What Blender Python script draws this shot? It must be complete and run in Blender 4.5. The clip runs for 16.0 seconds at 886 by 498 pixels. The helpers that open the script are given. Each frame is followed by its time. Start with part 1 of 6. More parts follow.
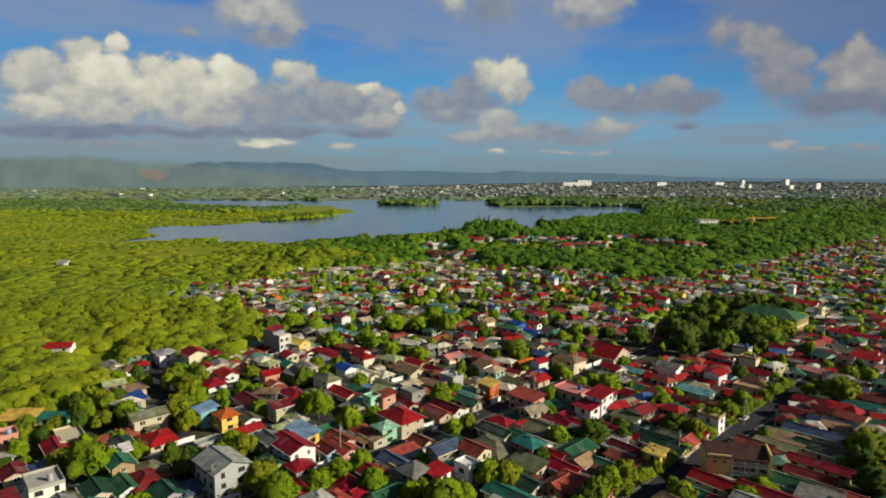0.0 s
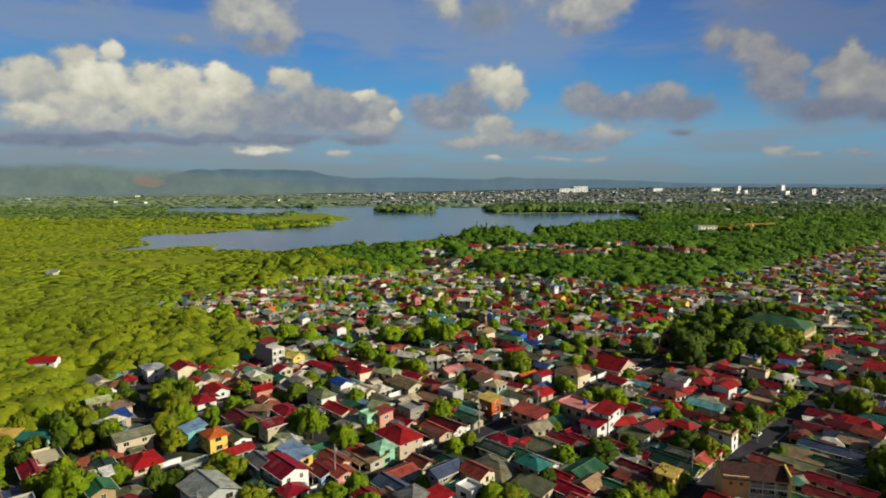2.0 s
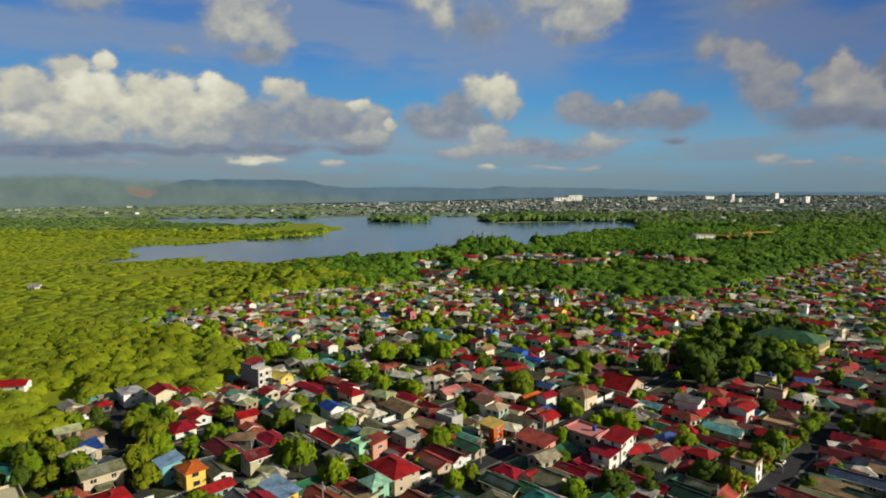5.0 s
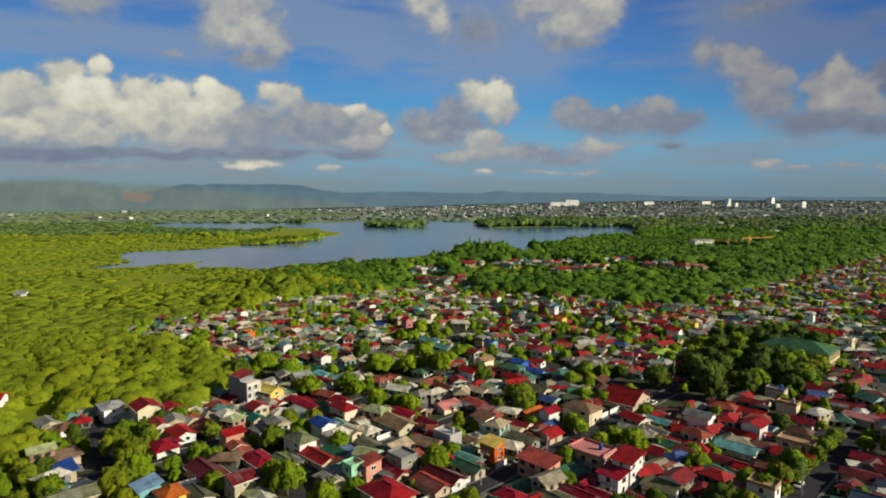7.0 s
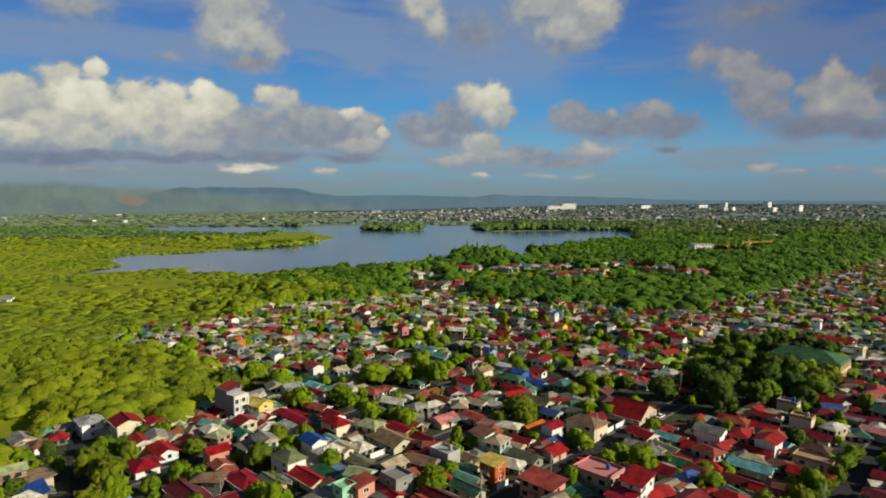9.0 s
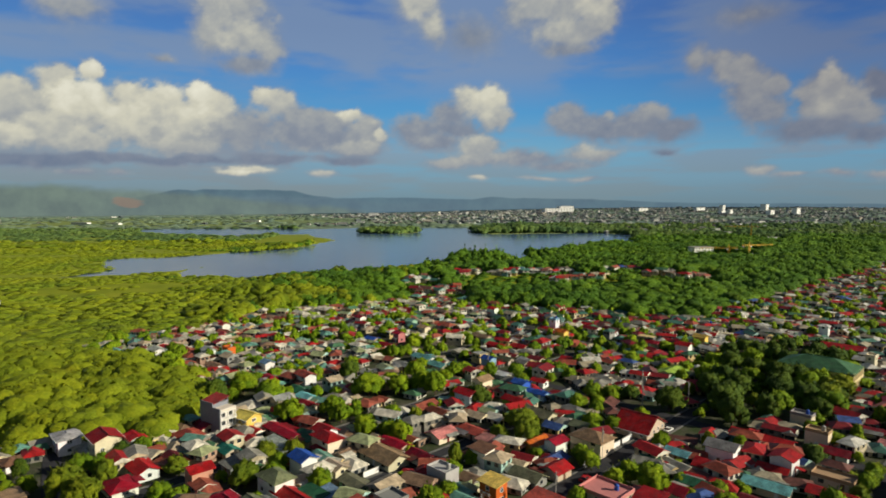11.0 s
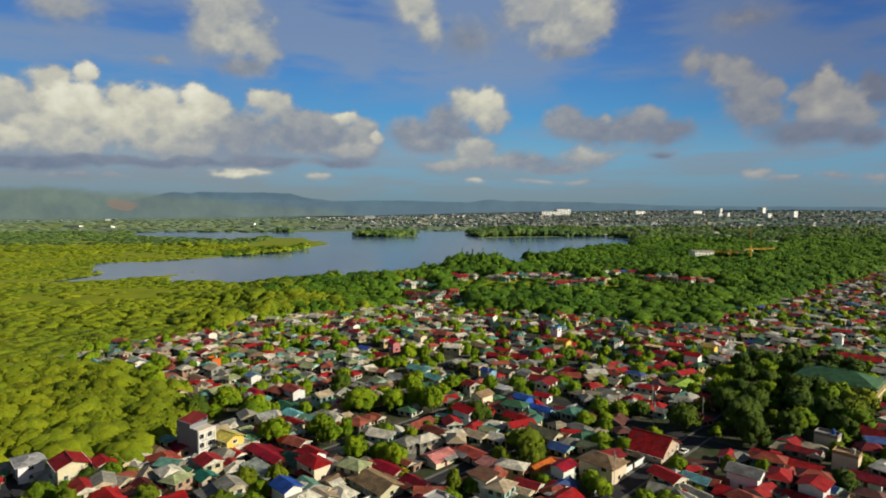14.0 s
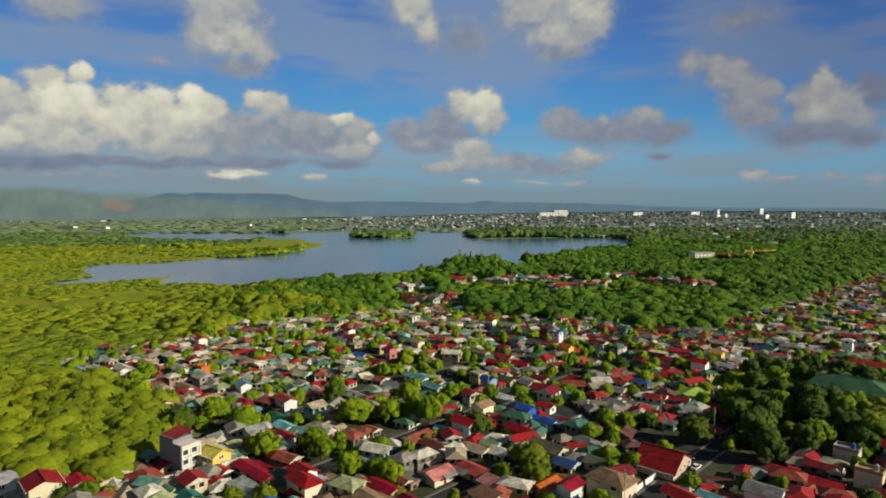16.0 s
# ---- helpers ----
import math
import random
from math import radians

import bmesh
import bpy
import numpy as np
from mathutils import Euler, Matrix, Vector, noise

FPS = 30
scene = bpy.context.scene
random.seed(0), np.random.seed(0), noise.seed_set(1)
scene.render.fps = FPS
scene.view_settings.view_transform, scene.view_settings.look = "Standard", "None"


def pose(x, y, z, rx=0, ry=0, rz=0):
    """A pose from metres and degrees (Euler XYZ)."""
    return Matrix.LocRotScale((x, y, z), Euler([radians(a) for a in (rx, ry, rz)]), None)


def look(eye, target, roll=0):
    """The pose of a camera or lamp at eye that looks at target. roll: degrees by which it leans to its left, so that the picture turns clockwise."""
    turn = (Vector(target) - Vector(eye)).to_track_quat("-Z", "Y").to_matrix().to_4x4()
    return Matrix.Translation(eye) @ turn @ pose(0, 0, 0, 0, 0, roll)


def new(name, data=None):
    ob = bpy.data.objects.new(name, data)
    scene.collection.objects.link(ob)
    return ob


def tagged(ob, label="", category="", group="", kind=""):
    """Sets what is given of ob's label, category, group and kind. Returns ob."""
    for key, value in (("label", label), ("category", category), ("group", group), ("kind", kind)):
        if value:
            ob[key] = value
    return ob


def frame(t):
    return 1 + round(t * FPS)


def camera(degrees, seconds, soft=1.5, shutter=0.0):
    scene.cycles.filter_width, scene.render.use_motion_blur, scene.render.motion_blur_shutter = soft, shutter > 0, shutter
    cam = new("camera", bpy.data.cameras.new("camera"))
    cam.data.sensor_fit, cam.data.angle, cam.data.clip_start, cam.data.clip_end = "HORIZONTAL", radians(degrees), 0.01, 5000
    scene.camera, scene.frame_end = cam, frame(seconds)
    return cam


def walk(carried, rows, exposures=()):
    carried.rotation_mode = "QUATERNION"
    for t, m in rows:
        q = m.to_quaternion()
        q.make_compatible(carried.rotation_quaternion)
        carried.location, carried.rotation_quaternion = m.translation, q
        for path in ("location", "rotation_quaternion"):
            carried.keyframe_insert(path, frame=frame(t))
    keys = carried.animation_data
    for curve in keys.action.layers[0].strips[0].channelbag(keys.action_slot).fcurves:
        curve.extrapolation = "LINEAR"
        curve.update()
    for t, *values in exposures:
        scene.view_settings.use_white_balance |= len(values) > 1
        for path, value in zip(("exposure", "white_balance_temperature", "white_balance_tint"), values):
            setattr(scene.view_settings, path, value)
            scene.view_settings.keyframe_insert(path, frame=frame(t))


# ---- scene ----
# the flight: a drone glides forwards over the town towards the reservoir
cam = camera(72, 16.0, soft=1.8)
PATH = [
    (0.0, pose(0.00, 0.00, 80.00, 82.840, -0.334, -2.969)),
    (0.5, pose(-0.13, 2.01, 79.99, 82.991, -0.319, -3.054)),
    (1.0, pose(-0.24, 4.10, 79.99, 83.148, -0.277, -3.142)),
    (1.5, pose(-0.34, 6.25, 79.99, 83.304, -0.221, -3.234)),
    (2.0, pose(-0.41, 8.48, 79.99, 83.462, -0.158, -3.327)),
    (2.5, pose(-0.47, 10.76, 79.99, 83.617, -0.099, -3.420)),
    (3.0, pose(-0.50, 13.10, 80.00, 83.769, -0.045, -3.513)),
    (3.5, pose(-0.52, 15.49, 80.00, 83.918, -0.001, -3.605)),
    (4.0, pose(-0.51, 17.92, 80.01, 84.062, 0.033, -3.695)),
    (4.5, pose(-0.49, 20.40, 80.02, 84.199, 0.055, -3.783)),
    (5.0, pose(-0.45, 22.91, 80.02, 84.329, 0.067, -3.870)),
    (5.5, pose(-0.39, 25.45, 80.03, 84.451, 0.070, -3.956)),
    (6.0, pose(-0.32, 28.02, 80.04, 84.566, 0.064, -4.038)),
    (6.5, pose(-0.22, 30.61, 80.05, 84.673, 0.054, -4.120)),
    (7.0, pose(-0.11, 33.22, 80.06, 84.772, 0.039, -4.200)),
    (7.5, pose(0.01, 35.83, 80.07, 84.863, 0.023, -4.278)),
    (8.0, pose(0.15, 38.46, 80.07, 84.946, 0.007, -4.354)),
    (8.5, pose(0.30, 41.10, 80.08, 85.022, -0.009, -4.427)),
    (9.0, pose(0.46, 43.73, 80.09, 85.093, -0.024, -4.499)),
    (9.5, pose(0.63, 46.37, 80.10, 85.158, -0.036, -4.568)),
    (10.0, pose(0.81, 49.00, 80.11, 85.218, -0.045, -4.634)),
    (10.5, pose(0.99, 51.63, 80.11, 85.274, -0.053, -4.698)),
    (11.0, pose(1.18, 54.26, 80.12, 85.327, -0.059, -4.758)),
    (11.5, pose(1.37, 56.88, 80.13, 85.376, -0.065, -4.816)),
    (12.0, pose(1.56, 59.51, 80.14, 85.425, -0.071, -4.871)),
    (12.5, pose(1.75, 62.13, 80.16, 85.470, -0.077, -4.924)),
    (13.0, pose(1.92, 64.75, 80.17, 85.514, -0.086, -4.975)),
    (13.5, pose(2.09, 67.38, 80.19, 85.555, -0.097, -5.026)),
    (14.0, pose(2.25, 70.01, 80.21, 85.594, -0.111, -5.079)),
    (14.5, pose(2.38, 72.67, 80.24, 85.628, -0.123, -5.134)),
    (15.0, pose(2.50, 75.34, 80.27, 85.655, -0.136, -5.195)),
    (15.5, pose(2.59, 78.05, 80.31, 85.675, -0.142, -5.265)),
    (16.0, pose(2.65, 80.79, 80.36, 85.683, -0.138, -5.349)),
]
walk(cam, PATH, ((0.0, 0.42), (16.0, 0.42)))

# ---- light ----
SUN_AZ, SUN_EL = 106.0, 24.0      # degrees clockwise from +y, and up
world = bpy.data.worlds.new("sky")
scene.world = world
world.use_nodes = True
wn = world.node_tree
sky = wn.nodes.new("ShaderNodeTexSky")
sky.sky_type, sky.sun_disc = "NISHITA", False
sky.sun_elevation, sky.sun_rotation = radians(SUN_EL), radians(SUN_AZ)
wn.links.new(sky.outputs[0], wn.nodes["Background"].inputs[0])
wn.nodes["Background"].inputs[1].default_value = 0.04
sun = new("sun", bpy.data.lights.new("sun", "SUN"))
sun.data.energy, sun.data.angle, sun.data.color = 4.6, radians(0.6), (1.0, 0.915, 0.73)
to_sun = Vector((math.sin(radians(SUN_AZ)) * math.cos(radians(SUN_EL)), math.cos(radians(SUN_AZ)) * math.cos(radians(SUN_EL)), math.sin(radians(SUN_EL))))
sun.matrix_world = look(to_sun * 300 + Vector((0, 200, 0)), (0, 200, 0))

rng = np.random.default_rng(7)
rnd = random.Random(11)


# ---- materials ----
def material(name, rough=0.8, metal=0.0, spec=0.3):
    m = bpy.data.materials.new(name)
    m.use_nodes = True
    b = m.node_tree.nodes["Principled BSDF"]
    b.inputs["Roughness"].default_value, b.inputs["Metallic"].default_value = rough, metal
    b.inputs["Specular IOR Level"].default_value = spec
    return m, m.node_tree, b


def node(tree, kind, **values):
    n = tree.nodes.new(kind)
    for k, v in values.items():
        n.inputs[k].default_value = v
    return n


def world_noise(tree, scale, detail=4.0, rough=0.6):
    c = tree.nodes.new("ShaderNodeNewGeometry")
    n = node(tree, "ShaderNodeTexNoise", Scale=scale, Detail=detail, Roughness=rough)
    tree.links.new(c.outputs["Position"], n.inputs["Vector"])
    return n.outputs[0]


def ramp(tree, fac, stops):
    r = tree.nodes.new("ShaderNodeValToRGB")
    while len(r.color_ramp.elements) < len(stops):
        r.color_ramp.elements.new(0.5)
    for e, (p, c) in zip(r.color_ramp.elements, stops):
        e.position, e.color = p, (*c, 1)
    tree.links.new(fac, r.inputs[0])
    return r.outputs[0]


def mix(tree, fac, a, b, how="MIX"):
    m = tree.nodes.new("ShaderNodeMix")
    m.data_type, m.blend_type = "RGBA", how
    for sock, v in ((m.inputs[0], fac), (m.inputs[6], a), (m.inputs[7], b)):
        if isinstance(v, (int, float)):
            sock.default_value = v
        elif isinstance(v, tuple):
            sock.default_value = (*v, 1)
        else:
            tree.links.new(v, sock)
    return m.outputs[2]


def bump(tree, b, height, strength, distance=0.1):
    n = node(tree, "ShaderNodeBump", Strength=strength, Distance=distance)
    tree.links.new(height, n.inputs["Height"])
    tree.links.new(n.outputs[0], b.inputs["Normal"])


def tinted(name, rough, wear, metal=0.0, spec=0.3, ribs=0.0, stain=0.6):
    """A painted surface that takes its colour from the object, with stains and weathering."""
    m, t, b = material(name, rough, metal, spec)
    oi = t.nodes.new("ShaderNodeObjectInfo")
    big = ramp(t, world_noise(t, 0.35, 5), ((0.38, (1 - stain * wear,) * 3), (0.58, (1.0,) * 3)))
    fine = ramp(t, world_noise(t, 2.6, 6, 0.7), ((0.36, (1 - wear,) * 3), (0.64, (1 + wear * 0.35,) * 3)))
    col = mix(t, 1.0, mix(t, 1.0, oi.outputs["Color"], big, "MULTIPLY"), fine, "MULTIPLY")
    if ribs:
        # sheets that have faded, and sheets that have rusted
        faded = ramp(t, world_noise(t, 0.55, 4, 0.7), ((0.53, (0.0,) * 3), (0.60, (0.42,) * 3)))
        rusted = ramp(t, world_noise(t, 0.85, 5, 0.75), ((0.60, (0.0,) * 3), (0.68, (0.6,) * 3)))
        col = mix(t, faded, col, mix(t, 1.0, mix(t, 1.0, col, (0.62, 0.62, 0.62), "MULTIPLY"), (0.035, 0.035, 0.035), "ADD"))
        col = mix(t, rusted, col, (0.085, 0.040, 0.026))
    t.links.new(col, b.inputs["Base Color"])
    if ribs:
        c = t.nodes.new("ShaderNodeTexCoord")
        w = node(t, "ShaderNodeTexWave", Scale=ribs, Distortion=0.0)
        w.bands_direction = "X"
        t.links.new(c.outputs["Object"], w.inputs["Vector"])
        bump(t, b, w.outputs["Fac"], 0.5, 0.05)
    else:
        bump(t, b, world_noise(t, 3.0, 5), 0.3, 0.05)
    return m


ROOF = tinted("painted_corrugated_roof", 0.6, 0.5, ribs=1.6, spec=0.16, stain=0.85)
WALL = tinted("painted_render_wall", 0.85, 0.16)
TRIM = tinted("painted_trim", 0.6, 0.15)


def plain(name, c1, c2, scale, rough=0.8, metal=0.0, b_strength=0.3, detail=5, spec=0.3, dist=0.05):
    m, t, b = material(name, rough, metal, spec)
    f = world_noise(t, scale, detail, 0.65)
    g = world_noise(t, scale * 7.3, detail, 0.7)
    col = ramp(t, f, ((0.32, c1), (0.68, c2)))
    col = mix(t, 0.35, col, ramp(t, g, ((0.3, tuple(v * 0.55 for v in c1)), (0.7, tuple(min(1, v * 1.3) for v in c2)))))
    t.links.new(col, b.inputs["Base Color"])
    bump(t, b, g, b_strength, dist)
    return m


CONCRETE = plain("weathered_concrete", (0.20, 0.195, 0.18), (0.34, 0.33, 0.30), 0.5)
PAVING = plain("dirty_concrete_paving", (0.085, 0.085, 0.080), (0.150, 0.145, 0.135), 0.5)
ASPHALT = plain("asphalt", (0.026, 0.027, 0.032), (0.050, 0.050, 0.054), 0.25, 0.95, spec=0.05)
DARK = plain("dark_steel", (0.03, 0.03, 0.035), (0.06, 0.06, 0.06), 2.0, 0.5)
YELLOW = plain("yellow_painted_steel", (0.62, 0.36, 0.03), (0.75, 0.45, 0.05), 0.5, 0.5)
BARK = plain("bark", (0.07, 0.05, 0.035), (0.15, 0.11, 0.07), 1.5, 0.95)
WHITE = plain("white_paint", (0.66, 0.66, 0.62), (0.80, 0.80, 0.77), 0.4)

GLASS, gt, gb = material("window_glass", 0.08, 0.0, 0.6)
gb.inputs["Base Color"].default_value = (0.02, 0.026, 0.032, 1)


def foliage(name, dark, mid, light, grain=0.55, patches=0.02, depth=1.0):
    m, t, b = material(name, 0.75, 0.0, 0.1)
    geo = t.nodes.new("ShaderNodeNewGeometry")
    n1, n2, n3 = world_noise(t, grain * 2.4, 6, 0.8), world_noise(t, patches, 4, 0.6), world_noise(t, grain * 0.35, 3, 0.6)
    col = ramp(t, n1, ((0.36, dark), (0.50, mid), (0.66, light)))
    isle = ramp(t, geo.outputs["Random Per Island"], ((0.0, (1 - 0.34 * depth, 1 - 0.28 * depth, 1 - 0.3 * depth)), (0.5, (1, 1, 1)), (1.0, (1 + 0.28 * depth, 1 + 0.16 * depth, 0.9))))
    col = mix(t, 1.0, col, isle, "MULTIPLY")
    col = mix(t, 1.0, col, ramp(t, n3, ((0.34, (1 - 0.3 * depth, 1 - 0.24 * depth, 0.8)), (0.62, (1 + 0.16 * depth, 1 + 0.12 * depth, 1.0)))), "MULTIPLY")
    col = mix(t, 1.0, col, ramp(t, n2, ((0.35, (0.68, 0.80, 0.9)), (0.65, (1.15, 1.10, 0.85)))), "MULTIPLY")
    dry = ramp(t, world_noise(t, patches * 3.3, 4, 0.65), ((0.60, (0.0,) * 3), (0.70, (0.5,) * 3)))
    col = mix(t, dry, col, mix(t, 1.0, col, (0.80, 0.58, 0.9), "MULTIPLY"))
    t.links.new(col, b.inputs["Base Color"])
    bump(t, b, world_noise(t, grain * 3.4, 6, 0.9), 0.9 * depth, 0.9)
    return m


LEAF = foliage("town_leaves", (0.075, 0.145, 0.006), (0.185, 0.285, 0.010), (0.300, 0.365, 0.016), 0.8)
LEAF_OLIVE = foliage("olive_leaves", (0.100, 0.145, 0.009), (0.190, 0.235, 0.013), (0.280, 0.310, 0.020), 0.8)
LEAF_DARK = foliage("grove_leaves", (0.024, 0.055, 0.008), (0.064, 0.112, 0.013), (0.140, 0.185, 0.020), 0.8)
SCRUB = foliage("scrub_leaves", (0.108, 0.150, 0.008), (0.172, 0.214, 0.010), (0.240, 0.270, 0.016), 0.5, 0.012, 0.6)
WOOD = foliage("woodland_leaves", (0.028, 0.078, 0.007), (0.080, 0.165, 0.013), (0.150, 0.245, 0.018), 0.45, 0.012)
# the two distant woods have air haze worked into their leaf colours
HAZE_TINTED_WOOD = foliage("haze_tinted_leaves", (0.070, 0.120, 0.040), (0.100, 0.160, 0.046), (0.130, 0.185, 0.052), 0.12, 0.004)
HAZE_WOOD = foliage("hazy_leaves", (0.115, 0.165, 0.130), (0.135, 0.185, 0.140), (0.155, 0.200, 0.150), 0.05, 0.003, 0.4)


def ground_material():
    m, t, b = material("ground", 0.95, 0.0, 0.1)
    geo = t.nodes.new("ShaderNodeNewGeometry")
    at = t.nodes.new("ShaderNodeAttribute")
    at.attribute_name = "cover"
    grass = ramp(t, world_noise(t, 0.03, 8, 0.7), ((0.3, (0.13, 0.165, 0.010)), (0.5, (0.19, 0.225, 0.010)), (0.7, (0.25, 0.26, 0.018))))
    dirt = ramp(t, world_noise(t, 0.12, 8, 0.7), ((0.34, (0.026, 0.048, 0.010)), (0.50, (0.052, 0.056, 0.032)), (0.72, (0.120, 0.108, 0.084))))
    # far ground: air haze is mixed into this colour
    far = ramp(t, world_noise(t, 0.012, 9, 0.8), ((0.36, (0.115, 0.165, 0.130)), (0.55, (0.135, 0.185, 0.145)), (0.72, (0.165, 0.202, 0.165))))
    sep = t.nodes.new("ShaderNodeSeparateColor")
    t.links.new(at.outputs["Color"], sep.inputs[0])
    col = mix(t, sep.outputs[0], grass, dirt)
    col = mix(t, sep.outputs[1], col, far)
    col = mix(t, sep.outputs[2], col, (0.19, 0.23, 0.02))
    t.links.new(col, b.inputs["Base Color"])
    bump(t, b, world_noise(t, 0.6, 6, 0.7), 0.5, 0.3)
    return m


GROUND = ground_material()
WATER, wt, wb = material("reservoir_water", 0.14, 0.0, 0.5)
wcol = ramp(wt, world_noise(wt, 0.006, 4), ((0.35, (0.058, 0.115, 0.212)), (0.65, (0.080, 0.140, 0.232))))
wt.links.new(wcol, wb.inputs["Base Color"])
bump(wt, wb, world_noise(wt, 0.9, 4), 0.25, 0.12)


# ---- mesh helpers ----
def mesh_object(name, verts, faces, mat, parent=None, smooth=False):
    me = bpy.data.meshes.new(name)
    me.from_pydata(verts, [], faces)
    me.materials.append(mat)
    if smooth:
        me.polygons.foreach_set("use_smooth", np.ones(len(me.polygons), bool))
    ob = new(name, me)
    ob.parent = parent
    return ob


def array_mesh(name, verts, tris, mat, smooth=True, normals=None):
    """A large triangle mesh straight from arrays."""
    me = bpy.data.meshes.new(name)
    me.vertices.add(len(verts))
    me.vertices.foreach_set("co", np.asarray(verts, np.float32).ravel())
    n = len(tris)
    me.loops.add(n * 3)
    me.loops.foreach_set("vertex_index", np.asarray(tris, np.int32).ravel())
    me.polygons.add(n)
    me.polygons.foreach_set("loop_start", np.arange(0, n * 3, 3, dtype=np.int32))
    me.polygons.foreach_set("use_smooth", np.full(n, smooth))
    me.update(calc_edges=True)
    if normals is not None:
        me.normals_split_custom_set_from_vertices(normals)
    me.materials.append(mat)
    return new(name, me)


def box(x0, y0, z0, x1, y1, z1):
    v = [(x0, y0, z0), (x1, y0, z0), (x1, y1, z0), (x0, y1, z0), (x0, y0, z1), (x1, y0, z1), (x1, y1, z1), (x0, y1, z1)]
    return v, [(0, 3, 2, 1), (4, 5, 6, 7), (0, 1, 5, 4), (1, 2, 6, 5), (2, 3, 7, 6), (3, 0, 4, 7)]


def join(*pieces):
    v, f = [], []
    for pv, pf in pieces:
        n = len(v)
        v += pv
        f += [tuple(i + n for i in face) for face in pf]
    return v, f


def beam(a, b, w):
    """A square bar from a to b."""
    a, b = Vector(a), Vector(b)
    d = (b - a).normalized()
    s = d.cross(Vector((0, 0, 1)) if abs(d.z) < 0.9 else Vector((1, 0, 0))).normalized() * w / 2
    u = d.cross(s).normalized() * w / 2
    v = [tuple(p + i * s + j * u) for p in (a, b) for i, j in ((-1, -1), (1, -1), (1, 1), (-1, 1))]
    return v, [(3, 2, 1, 0), (4, 5, 6, 7), (0, 1, 5, 4), (1, 2, 6, 5), (2, 3, 7, 6), (3, 0, 4, 7)]


def tube(points, radii, sides=7):
    v, f = [], []
    for p, r in zip(points, radii):
        v += [(p[0] + r * math.cos(2 * math.pi * k / sides), p[1] + r * math.sin(2 * math.pi * k / sides), p[2]) for k in range(sides)]
    for i in range(len(points) - 1):
        f += [(i * sides + k, i * sides + (k + 1) % sides, (i + 1) * sides + (k + 1) % sides, (i + 1) * sides + k) for k in range(sides)]
    f.append(tuple((len(points) - 1) * sides + k for k in range(sides)))
    return v, f


def thing(name, x, y, z, rot, label, category, group=""):
    e = new(name)
    e.empty_display_size = 0.5
    e.matrix_basis = pose(x, y, z, 0, 0, rot)
    return tagged(e, label, category, group)


def fbm(x, y, octaves=5, seed=0, gain=0.5):
    """Smooth value noise in about -1..1 over arrays."""
    out, amp, tot = np.zeros(np.broadcast(x, y).shape), 1.0, 0.0
    for o in range(octaves):
        tab = np.random.default_rng(seed * 31 + o).uniform(-1, 1, (256, 256))
        xi, yi = np.floor(x).astype(int), np.floor(y).astype(int)
        fx, fy = x - xi, y - yi
        fx, fy = fx * fx * fx * (fx * (fx * 6 - 15) + 10), fy * fy * fy * (fy * (fy * 6 - 15) + 10)
        a, b_, c, d = (tab[(xi + i) % 256, (yi + j) % 256] for i, j in ((0, 0), (1, 0), (0, 1), (1, 1)))
        out += amp * ((a * (1 - fx) + b_ * fx) * (1 - fy) + (c * (1 - fx) + d * fx) * fy)
        tot += amp
        amp *= gain
        x, y = x * 2.03 + 17.7, y * 2.03 - 9.1
    return out / tot * 1.6


def inside(px, py, poly):
    """Which points lie in the polygon."""
    px, py = np.asarray(px, float), np.asarray(py, float)
    hit = np.zeros(px.shape, bool)
    for (x0, y0), (x1, y1) in zip(poly, poly[1:] + poly[:1]):
        cross = (y0 > py) != (y1 > py)
        hit ^= cross & (px < (x1 - x0) * (py - y0) / (y1 - y0 + 1e-12) + x0)
    return hit


def smooth(a, b, x):
    t = np.clip((x - a) / (b - a), 0, 1)
    return t * t * (3 - 2 * t)


# ---- ground, reservoir and distance ----
LAKE = [(-338, 698), (-311, 719), (-270, 728), (-237, 768), (-217, 800), (-228, 745), (-212, 706), (-172, 695), (-142, 688), (-108, 692), (-72, 702), (8, 700), (59, 735), (102, 780), (149, 777),
        (176, 790), (300, 1000), (337, 1062), (380, 1068), (412, 1050), (490, 1243), (545, 1390), (510, 1445), (468, 1477), (226, 1450), (212, 1640), (247, 1760), (70, 1775), (-85, 1785),
        (-221, 1720), (-466, 1748), (-660, 1735), (-600, 1560), (-449, 1455), (-331, 1390), (-262, 1463), (-192, 1470), (-112, 1250), (-140, 1130), (-166, 1052), (-246, 983), (-321, 918), (-384, 905), (-360, 862), (-334, 806), (-318, 764), (-328, 735)]
ISLANDS = [(-4.0, 1550.0, 68.0, 66.0), (206.0, 872.0, 22.0, 14.0)]
TOWN = [(-300, 60), (-150, 140), (-139, 200), (-108, 217), (-122, 246), (-112, 264), (-73, 262), (-66, 290), (-94, 336), (-165, 384), (-166, 397),
        (-120, 432), (-80, 500), (-13, 514), (20, 545), (60, 520), (71, 497), (144, 473), (200, 443), (303, 523), (430, 616), (560, 720),
        (900, 1000), (1100, 900), (900, 200), (300, 60)]


def water_mask(x, y):
    w = fbm(x / 45, y / 45, 4, 3) * 8
    m = inside(x + w, y + w * 1.3, LAKE)
    for cx, cy, rx, ry in ISLANDS:
        m &= ((x - cx) / rx) ** 2 + ((y - cy) / ry) ** 2 > 1 + w * 0.015
    return m


